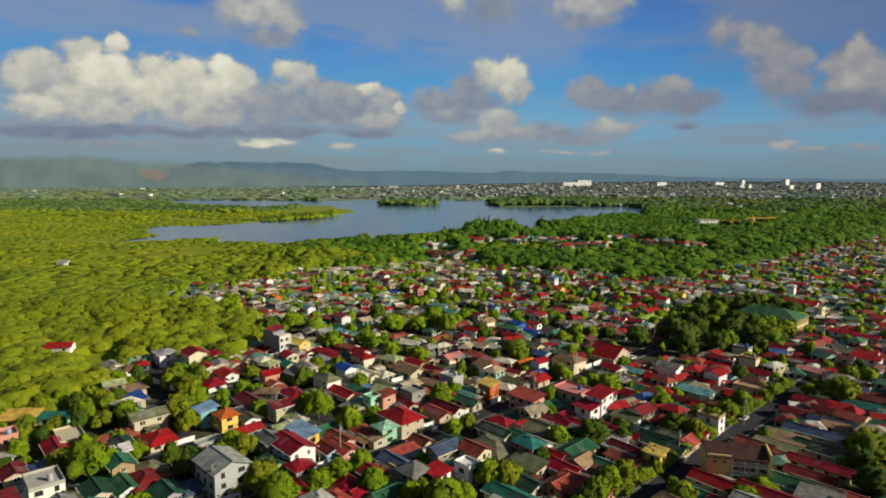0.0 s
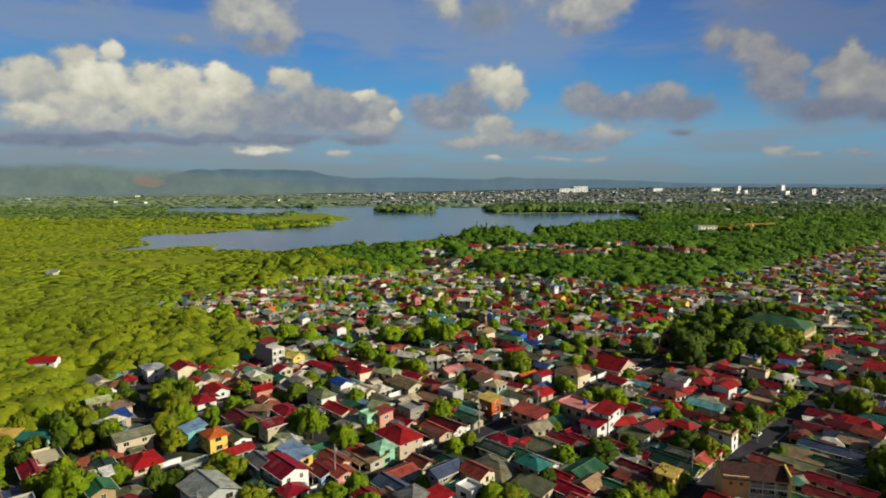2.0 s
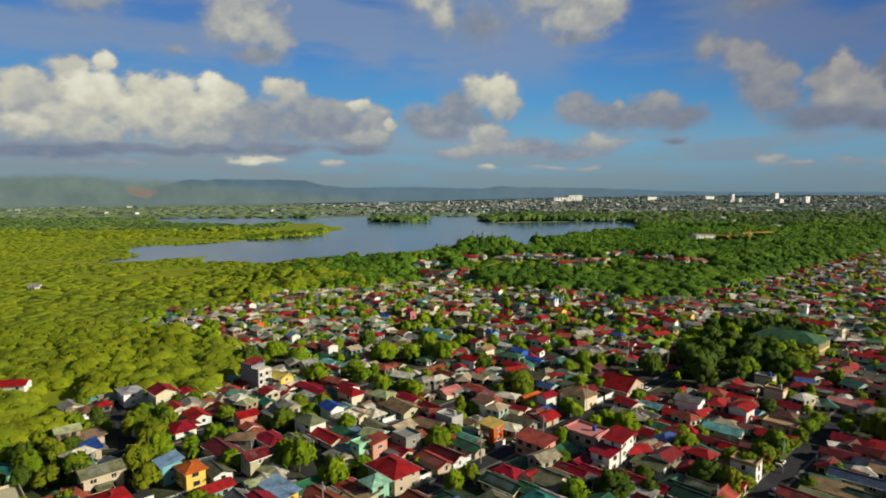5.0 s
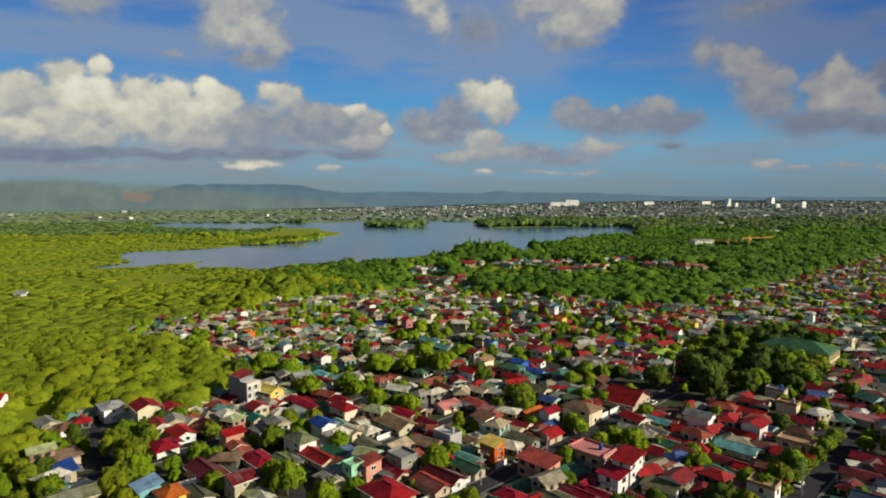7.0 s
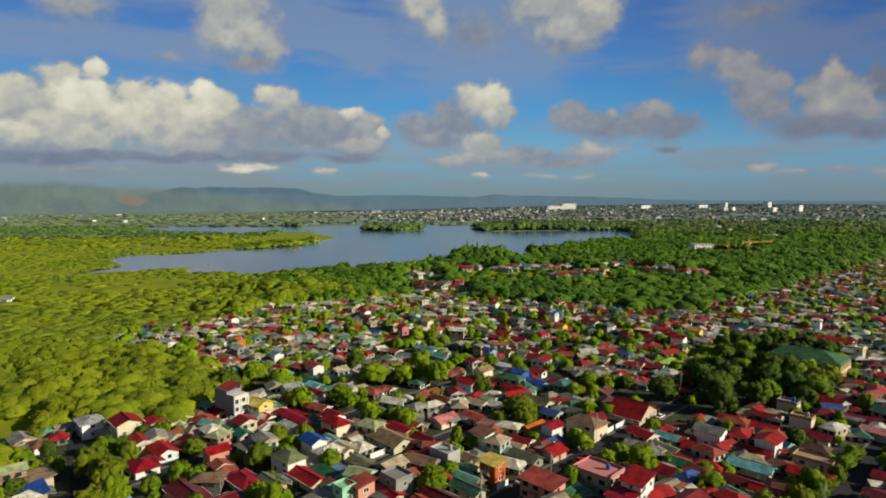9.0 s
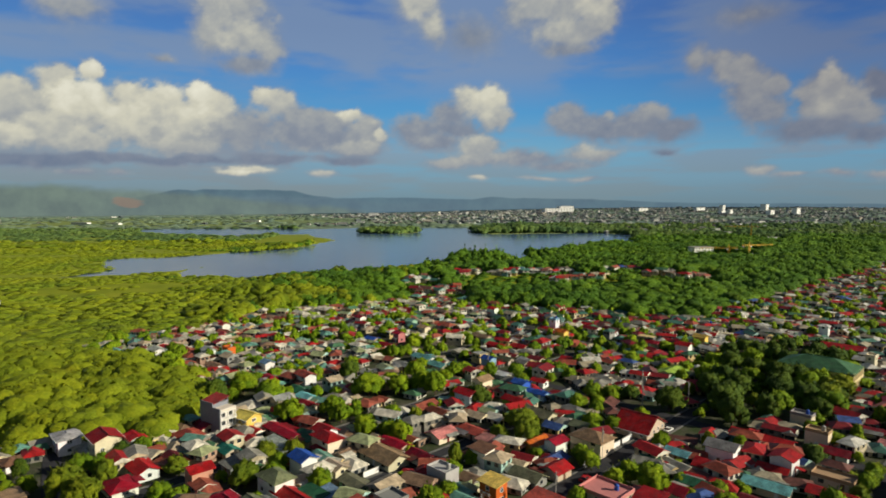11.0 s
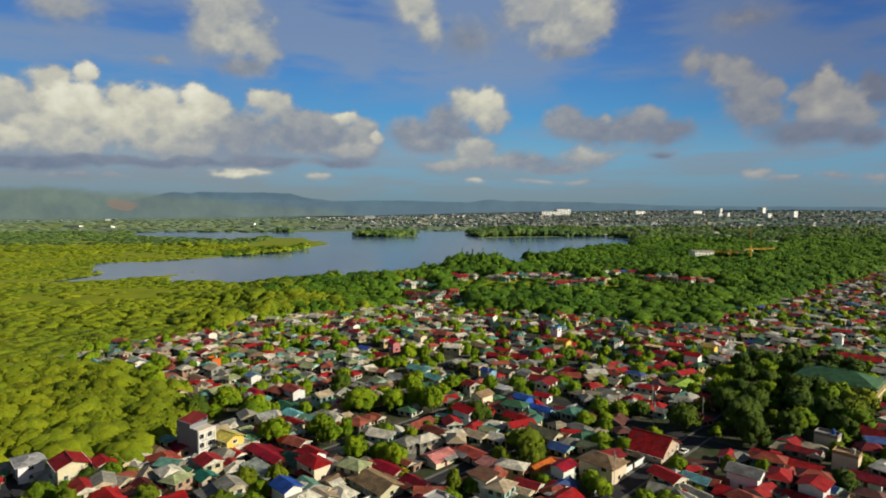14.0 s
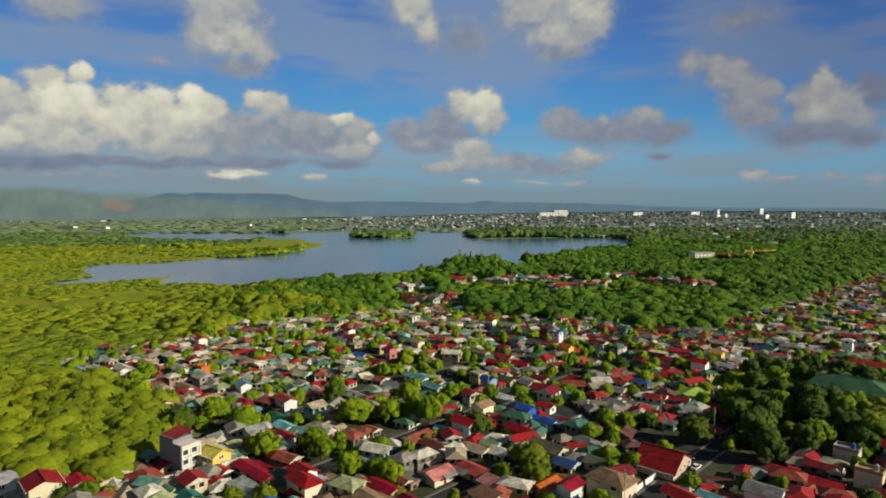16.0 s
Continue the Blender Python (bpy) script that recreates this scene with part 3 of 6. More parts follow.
def plant_woods():
    r = np.random.default_rng(77)
    lots = {"scrub_near": [], "wood_near": [], "scrub": [], "wood": [], "shore": []}
    for (x0, x1, y0, y1, pitch, near) in ((-330, 40, 60, 470, 7.6, True), (-700, 1000, 440, 1150, 9.2, False), (-1150, -250, 1100, 1750, 15, False), (420, 1500, 1100, 1850, 13, False)):
        X, Y = scatter(x0, x1, y0, y1, pitch, int(pitch * 10))
        ok = ~inside(X, Y, TOWN) & ~water_mask(X, Y)
        if not near:
            ok &= ~((X < 40) & (Y < 470))
        for cx, cy, cr in CLEARINGS:
            ok &= np.hypot(X - cx, Y - cy) > cr
        A = np.degrees(np.arctan2(X, Y))
        ok &= (A > -44) & (A < 50)
        big = fbm(X / 60, Y / 60, 3, 12)
        # reeds and low scrub towards the left arm of the reservoir, tall woods towards the right
        low = smooth(-3, -17, A + 5 * fbm(X / 90, Y / 90, 3, 14)) * smooth(330, 420, Y) 
        open_ = smooth(0.15, 0.5, fbm(X / 120, Y / 45, 4, 15)) * smooth(-8, -16, A) * smooth(430, 560, Y)
        ok &= r.uniform(0, 1, X.shape) > open_ * 0.9
        yellow = smooth(0, -14, A + 6 * fbm(X / 50, Y / 50, 3, 16)) + 0.0
        rad = pitch * (0.78 + 0.8 * r.uniform(0, 1, X.shape) ** 1.8) * (1 - 0.15 * low)
        mound = 14 * np.exp(-((X - 98) / 42) ** 4 - ((Y - 742) / 45) ** 2) + 6 * np.exp(-((X - 250) / 60) ** 2 - ((Y - 890) / 60) ** 2)
        high = (r.uniform(5.6, 7.4, X.shape) + 0.3 * rad + 3.5 * big) * (1 - 0.66 * low) + mound
        pick = r.uniform(0, 1, X.shape) < yellow
        G = ground_height(X, Y)
        for hx, hy, hw, hd in HAMLETS:
            front = (np.abs(X - hx) < hw + 6) & (Y < hy + hd) & (Y > hy - 58)
            high = np.where(front, np.minimum(high, 2.2 + 1.6 * big), high)
            rad = np.where(front, np.minimum(rad, 7.0), rad)
            ok &= ~(front & (Y > hy - hd) & (r.uniform(0, 1, X.shape) < 0.65))
        reeds = smooth(-60, -150, X) * smooth(590, 660, Y) * smooth(1080, 960, Y)
        high, rad = high * (1 - 0.6 * reeds), rad * (1 - 0.3 * reeds)
        rad = np.where(pitch > 12, rad * 0.66, np.where(pitch > 8, rad * 0.9, rad))
        ok &= ~((A > 17) & (Y > 1250) & (r.uniform(0, 1, X.shape) < 0.3 + 0.45 * smooth(1350, 1600, Y)))
        for i in np.nonzero(ok)[0]:
            key = "shore" if Y[i] > 1250 else ("scrub" if pick[i] else "wood") + ("_near" if near else "")
            lots[key].append((X[i], Y[i], G[i] - 0.3, rad[i], max(high[i], 1.6)))
    grow("woodland", lots["wood_near"], BUSH_CROWNS, WOOD, "dense green broadleaf woodland beside the town", "woodland")
    grow("scrub", lots["scrub_near"], BUSH_CROWNS, SCRUB, "dense yellow-green trees and bushes beside the town", "scrub")
    grow("woodland", lots["wood"], FAR_CROWNS, WOOD, "green woods between the town and the reservoir", "woodland")
    grow("scrub", lots["scrub"], FAR_CROWNS, SCRUB, "yellow-green scrub and reeds along the reservoir", "scrub")
    grow("woodland", lots["shore"], FAR_CROWNS, HAZE_TINTED_WOOD, "low hazy green woods on the far shore", "woodland")
    # the wooded island and the far wooded point
    spots = []
    for x, y in zip(*scatter(-110, 110, 1500, 1680, 11, 5)):
        if ((x + 6) / 68) ** 2 + ((y - 1550) / 62) ** 2 < 1:
            spots.append((x, y, -0.6, r.uniform(11, 17), r.uniform(9, 15)))
    grow("woodland", spots, FAR_CROWNS, HAZE_TINTED_WOOD, "trees covering a small island in the reservoir", "woodland")
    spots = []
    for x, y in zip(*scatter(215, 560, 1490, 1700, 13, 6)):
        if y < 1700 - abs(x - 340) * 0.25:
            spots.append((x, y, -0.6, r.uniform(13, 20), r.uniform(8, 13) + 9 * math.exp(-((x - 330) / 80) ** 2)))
    grow("woodland", spots, FAR_CROWNS, HAZE_TINTED_WOOD, "wooded point on the far shore of the reservoir", "woodland")
    # trees strung through the far suburbs
    spots = []
    X, Y = scatter(-2400, 3000, 1750, 4100, 38, 9)
    Z = ground_height(X, Y)
    ok = ~water_mask(X, Y) & (fbm(X / 170, Y / 120, 4, 41) > -0.15) & (np.abs(np.degrees(np.arctan2(X, Y)) - 4) < 46)
    for i in np.nonzero(ok)[0]:
        spots.append((X[i], Y[i], Z[i] - 0.5, r.uniform(10, 24), r.uniform(2.0, 4.6)))
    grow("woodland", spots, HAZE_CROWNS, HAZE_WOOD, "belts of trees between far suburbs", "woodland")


plant_woods()


# ---- the far suburbs ----
def island_paint(name, stops, rough):
    m, t, b = material(name, rough)
    geo = t.nodes.new("ShaderNodeNewGeometry")
    r = ramp(t, geo.outputs["Random Per Island"], stops)
    t.nodes[r.node.name].color_ramp.interpolation = "CONSTANT"
    fine = ramp(t, world_noise(t, 1.4, 5, 0.7), ((0.3, (0.62,) * 3), (0.7, (1.1,) * 3)))
    blotch = ramp(t, world_noise(t, 0.4, 4, 0.7), ((0.42, (0.62,) * 3), (0.60, (1.08,) * 3)))
    t.links.new(mix(t, 1.0, mix(t, 1.0, r, fine, "MULTIPLY"), blotch, "MULTIPLY"), b.inputs["Base Color"])
    return m


FAR_ROOF = island_paint("far_roof_paint", ((0.0, (0.40, 0.012, 0.012)), (0.15, (0.22, 0.010, 0.014)), (0.25, (0.34, 0.075, 0.040)), (0.33, (0.26, 0.25, 0.21)),
                                           (0.45, (0.06, 0.16, 0.08)), (0.55, (0.36, 0.31, 0.21)), (0.66, (0.60, 0.58, 0.50)), (0.78, (0.16, 0.06, 0.045)), (0.87, (0.07, 0.19, 0.14)), (0.975, (0.05, 0.10, 0.30))), 0.6)
PALE_ROOF = island_paint("pale_roof_paint", ((0.0, (0.38, 0.014, 0.014)), (0.13, (0.33, 0.085, 0.050)), (0.30, (0.34, 0.32, 0.26)), (0.42, (0.09, 0.22, 0.11)), (0.49, (0.48, 0.38, 0.25)), (0.60, (0.70, 0.65, 0.52)),
                                             (0.78, (0.24, 0.15, 0.09)), (0.85, (0.14, 0.32, 0.25)), (0.92, (0.36, 0.40, 0.20))), 0.6)
FAR_WALL = island_paint("far_wall_paint", ((0.0, (0.68, 0.65, 0.54)), (0.28, (0.58, 0.50, 0.33)), (0.52, (0.32, 0.32, 0.29)), (0.64, (0.66, 0.50, 0.22)), (0.74, (0.40, 0.26, 0.18)), (0.82, (0.20, 0.19, 0.16)), (0.90, (0.34, 0.52, 0.46))), 0.85)


# city roofs and walls greyed and blued: distance haze put into the paint
HAZED_CITY_ROOF = island_paint("hazed_city_roof_paint", ((0.0, (0.105, 0.130, 0.140)), (0.22, (0.17, 0.125, 0.115)), (0.40, (0.125, 0.150, 0.155)), (0.58, (0.09, 0.125, 0.125)), (0.72, (0.50, 0.51, 0.48)), (0.84, (0.26, 0.26, 0.24))), 0.7)
HAZED_CITY_WALL = island_paint("hazed_city_wall_paint", ((0.0, (0.12, 0.145, 0.15)), (0.3, (0.20, 0.205, 0.20)), (0.5, (0.66, 0.66, 0.61)), (0.8, (0.42, 0.38, 0.32))), 0.85)


def joined_houses(name, spots, label, category, paints=(FAR_ROOF, FAR_WALL)):
    """Houses too far off to pick apart. spots: x, y, z, width, depth, eave, rot, kind."""
    V, F, M, n = [], [], [], 0
    for x, y, z, w, d, h, rot, kind in spots:
        c, s = math.cos(rot), math.sin(rot)
        o, ridge = 0.7, h + min(w, d) * 0.42
        pts = [(-w, -d, -1), (w, -d, -1), (w, d, -1), (-w, d, -1), (-w, -d, h), (w, -d, h), (w, d, h), (-w, d, h)]
        faces, mats = [(0, 1, 5), (0, 5, 4), (1, 2, 6), (1, 6, 5), (2, 3, 7), (2, 7, 6), (3, 0, 4), (3, 4, 7)], [1] * 8
        k = 8
        if kind == "flat":
            pts += [(-w, -d, h + 0.01), (w, -d, h + 0.01), (w, d, h + 0.01), (-w, d, h + 0.01)]
            faces += [(k, k + 1, k + 2), (k, k + 2, k + 3)]
            mats += [1] * 2
        else:
            e = w * (0.4 if kind == "hip" else 1.0) + (0 if kind == "hip" else o)
            W, D = w + o, d + o
            pts += [(-W, -D, h - 0.25), (W, -D, h - 0.25), (W, D, h - 0.25), (-W, D, h - 0.25), (-e, 0, ridge), (e, 0, ridge)]
            faces += [(k, k + 1, k + 5), (k, k + 5, k + 4), (k + 2, k + 3, k + 4), (k + 2, k + 4, k + 5), (k + 1, k + 2, k + 5), (k + 3, k, k + 4)]
            mats += [0] * 4 + ([0] * 2 if kind == "hip" else [1] * 2)
        if w < 12:
            for (ax, ay, bx, by) in ((-w, -d - 0.03, w, -d - 0.03), (w + 0.03, -d, w + 0.03, d), (w, d + 0.03, -w, d + 0.03), (-w - 0.03, d, -w - 0.03, -d)):
                for q in (0.28, 0.72):
                    half = 0.7 / max(math.hypot(bx - ax, by - ay), 1)
                    k = len(pts)
                    for t_, zz in ((q - half, h - 1.9), (q + half, h - 1.9), (q + half, h - 0.75), (q - half, h - 0.75)):
                        pts.append((ax + (bx - ax) * t_, ay + (by - ay) * t_, zz))
                    faces += [(k, k + 1, k + 2), (k, k + 2, k + 3)]
                    mats += [2, 2]
        P = np.array(pts, float)
        V.append(np.stack([x + P[:, 0] * c - P[:, 1] * s, y + P[:, 0] * s + P[:, 1] * c, z + P[:, 2]], 1))
        F.append(np.array(faces) + n)
        M += mats
        n += len(pts)
    ob = array_mesh(name, np.concatenate(V), np.concatenate(F), paints[0], smooth=False)
    ob.data.materials.append(paints[1])
    ob.data.materials.append(GLASS)
    ob.data.polygons.foreach_set("material_index", np.array(M, np.int32))
    return tagged(ob, label, category, kind="stuff")


def build_suburbs():
    r = np.random.default_rng(91)
    spots, hamlet = [], []
    X, Y = scatter(-2600, 3300, 1350, 4250, 25, 19)
    Z = ground_height(X, Y)
    A = np.degrees(np.arctan2(X, Y))
    dense = fbm(X / 210, Y / 150, 4, 43) + 0.45 * smooth(-8, 12, A) - 0.8 * smooth(-2, -12, A) * smooth(1800, 2000, Y) - 2.0 * smooth(19, 15, A) * smooth(1900, 1750, Y)
    ok = ~water_mask(X, Y) & (dense > 0.12) & (np.abs(A - 4) < 46) & (r.uniform(0, 1, X.shape) < 0.52)
    for i in np.nonzero(ok)[0]:
        big = r.uniform() < 0.1
        spots.append((X[i], Y[i], Z[i], r.uniform(3.4, 7) * (2.2 if big else 1), r.uniform(3, 6) * (1.4 if big else 1), r.uniform(3, 6) * (1.6 if big else 1), r.uniform(0, 3.1), "flat" if big or r.uniform() < 0.45 else "hip"))
    for hx, hy, w, d in HAMLETS:
        for k in range(int(w * 0.8)):
            ax, ay = hx + r.uniform(-w, w), hy + r.uniform(-d, d)
            hamlet.append((ax, ay, float(ground_height(np.array(ax), np.array(ay))), r.uniform(2.6, 6.2), r.uniform(2.4, 4.2), r.uniform(2.4, 4.4), r.uniform(-1.2, 1.2), r.choice(("hip", "gable", "gable"))))
    joined_houses("distant_houses", hamlet, "hamlet of red-roofed houses among woods", "houses")
    joined_houses("distant_houses", spots, "far pale suburbs spread to the skyline", "houses", (HAZED_CITY_ROOF, HAZED_CITY_WALL))


build_suburbs()


# ---- the town: a grid of lanes turned about 50 degrees ----
UX, UY = math.cos(radians(-50)), math.sin(radians(-50))
VX, VY = -UY, UX


def at_uv(u, v):
    return u * UX + v * VX, u * UY + v * VY


def to_uv(x, y):
    return x * UX + y * UY, x * VX + y * VY


STREETS = [(-70.2, 5.4, 60, 262), (-133.5, 5.0, 30, 330), (-174, 4.0, 10, 200), (-2, 5.0, 150, 330), (-213, 4.0, 60, 330), (-262, 4.0, 130, 400)]
LANES = [(102, -180, -60, 4.0), (250, -330, -60, 5.0), (340, -330, -60, 4.5)]
TAKEN = [(113, 292, 5.0), (109, 283, 4.0), (106, 262, 6.0), (111, 256, 6.0), (101, 247, 6.0)]          # x, y, radius of what stands, or stays open, in the town


def slab(name, x0, y0, x1, y1, wide, z0, z1, mat, label, category):
    dx, dy = x1 - x0, y1 - y0
    n = math.hypot(dx, dy)
    sx, sy = -dy / n * wide / 2, dx / n * wide / 2
    v = [(x0 + sx, y0 + sy), (x0 - sx, y0 - sy), (x1 - sx, y1 - sy), (x1 + sx, y1 + sy)]
    v = [(a, b_, z0) for a, b_ in v] + [(a, b_, z1) for a, b_ in v]
    return tagged(mesh_object(name, v, [(3, 2, 1, 0), (4, 5, 6, 7), (0, 1, 5, 4), (1, 2, 6, 5), (2, 3, 7, 6), (3, 0, 4, 7)], mat), label, category, kind="structure")


def build_streets():
    for k, (u, wide, v0, v1) in enumerate(STREETS):
        slab("road", *at_uv(u, v0), *at_uv(u, v1), wide, -0.3, 0.05 + 0.004 * k, ASPHALT, "grey asphalt street between rows of houses", "road")
        for side in (-1, 1):
            slab("pavement", *at_uv(u + side * (wide / 2 + 0.6), v0), *at_uv(u + side * (wide / 2 + 0.6), v1), 0.8, -0.3, 0.2, PAVING, "narrow concrete pavement with a kerb", "pavement")
    for k, (v, u0, u1, wide) in enumerate(LANES):
        slab("road", *at_uv(u0, v), *at_uv(u1, v), wide, -0.3, 0.10 + 0.004 * k, ASPHALT, "narrow asphalt cross street between houses", "road")
    slab("road", -106, 250, -64, 170, 5.0, -0.3, 0.16, ASPHALT, "asphalt lane along the edge of the woods", "road")
    slab("road", -64, 170, -30, 60, 5.0, -0.3, 0.165, ASPHALT, "asphalt lane along the edge of the woods", "road")


build_streets()

PAINT = {
    "red": (0.36, 0.008, 0.010), "crimson": (0.26, 0.004, 0.018), "maroon": (0.13, 0.010, 0.013), "brick-red": (0.33, 0.060, 0.040), "rust": (0.22, 0.055, 0.030),
    "orange": (0.55, 0.12, 0.015), "green": (0.028, 0.125, 0.060), "teal": (0.022, 0.160, 0.130), "dark green": (0.016, 0.060, 0.036), "olive": (0.15, 0.155, 0.085),
    "grey": (0.24, 0.24, 0.225), "pale grey": (0.38, 0.38, 0.35), "white": (0.72, 0.72, 0.68), "tan": (0.34, 0.22, 0.12), "blue": (0.025, 0.090, 0.40),
    "pale blue": (0.22, 0.36, 0.50), "lime green": (0.24, 0.40, 0.05), "brown": (0.15, 0.075, 0.045), "pink": (0.45, 0.17, 0.16), "yellow": (0.68, 0.47, 0.10),
    "cream": (0.66, 0.58, 0.40), "beige": (0.50, 0.42, 0.30), "mint": (0.28, 0.52, 0.36), "dark grey": (0.085, 0.09, 0.10), "slate blue": (0.06, 0.085, 0.15),
    "salmon": (0.60, 0.28, 0.20), "aqua": (0.16, 0.42, 0.42), "purple": (0.10, 0.04, 0.12),
}
UNIT_WINDOW = {}


def unit_window(kind):
    """One metre square, in the xz plane, looking along -y."""
    if not UNIT_WINDOW:
        bars = [box(-0.5, -0.06, 0, -0.42, 0.02, 1), box(0.42, -0.06, 0, 0.5, 0.02, 1), box(-0.42, -0.06, 0.92, 0.42, 0.02, 1),
                box(-0.56, -0.11, -0.07, 0.56, 0.02, 0.03), box(-0.03, -0.05, 0.03, 0.03, 0.02, 0.92)]
        v, f = join(*bars)
        me = bpy.data.meshes.new("window")
        me.from_pydata(v, [], f)
        me.materials.append(TRIM)
        UNIT_WINDOW["frame"] = me
        v, f = box(-0.42, -0.03, 0.03, 0.42, -0.01, 0.92)
        me = bpy.data.meshes.new("pane")
        me.from_pydata(v, [], f)
        me.materials.append(GLASS)
        UNIT_WINDOW["pane"] = me
        v, f = join(box(-0.5, -0.05, 0, 0.5, 0.02, 1), box(-0.42, -0.07, 0.05, 0.42, -0.05, 0.94))
        me = bpy.data.meshes.new("door")
        me.from_pydata(v, [], f)
        me.materials.append(TRIM)
        UNIT_WINDOW["door"] = me
    return UNIT_WINDOW[kind]


def set_in(name, kind, x, y, z, w, h, turn, parent, color):
    ob = new(name, unit_window(kind))
    ob.parent = parent
    ob.matrix_basis = pose(x, y, z, 0, 0, turn) @ Matrix.Diagonal((w, 1, h, 1))
    ob.color = (*color, 1)
    return ob


def painted(name, geometry, mat, parent, color):
    ob = mesh_object(name, *geometry, mat, parent)
    ob.color = (*color, 1)
    return ob


def vary(c, r, amount=0.16):
    k = 1 + r.uniform(-amount, amount)
    return tuple(min(0.85, v * k * (1 + r.uniform(-0.06, 0.06))) for v in c)


def roof_geometry(w, d, h, kind, rise, over=0.7, thick=0.14):
    """Half sizes w, d; ridge along x."""
    W, D = w + over, d + over
    if kind == "flat":
        p = 0.7
        return join(box(-w, -d, h - 0.1, w, d, h + 0.08), box(-w - 0.05, -d - 0.05, h - 0.3, w + 0.05, -d + 0.15, h + p), box(-w - 0.05, d - 0.15, h - 0.3, w + 0.05, d + 0.05, h + p),
                    box(-w - 0.05, -d + 0.15, h - 0.3, -w + 0.15, d - 0.15, h + p), box(w - 0.15, -d + 0.15, h - 0.3, w + 0.05, d - 0.15, h + p)), None
    if kind == "shed":
        top = [(-W, -D, h), (W, -D, h), (W, D, h + rise), (-W, D, h + rise)]
        v = [(x, y, z - thick) for x, y, z in top] + top
        return (v, [(3, 2, 1, 0), (4, 5, 6, 7), (0, 1, 5, 4), (1, 2, 6, 5), (2, 3, 7, 6), (3, 0, 4, 7)]), None
    drop = rise * over / d
    e = max(W - D, 0.3) if kind == "hip" else W
    top = [(-W, -D, h - drop), (W, -D, h - drop), (W, D, h - drop), (-W, D, h - drop), (-e, 0, h + rise), (e, 0, h + rise)]
    v = top + [(x, y, z - thick) for x, y, z in top]
    f = [(0, 1, 5, 4), (2, 3, 4, 5), (1, 2, 5), (3, 0, 4), (6, 10, 11, 7), (8, 11, 10, 9), (7, 11, 8), (9, 10, 6), (0, 6, 7, 1), (1, 7, 8, 2), (2, 8, 9, 3), (3, 9, 6, 0)]
    if kind == "gable":
        f = [(0, 1, 5, 4), (2, 3, 4, 5), (6, 10, 11, 7), (8, 11, 10, 9), (0, 6, 7, 1), (2, 8, 9, 3), (1, 7, 11, 5), (5, 11, 8, 2), (3, 9, 10, 4), (4, 10, 6, 0)]
    ridge = beam((-e, 0, h + rise + 0.02), (e, 0, h + rise + 0.02), 0.22)
    return (v, f), ridge


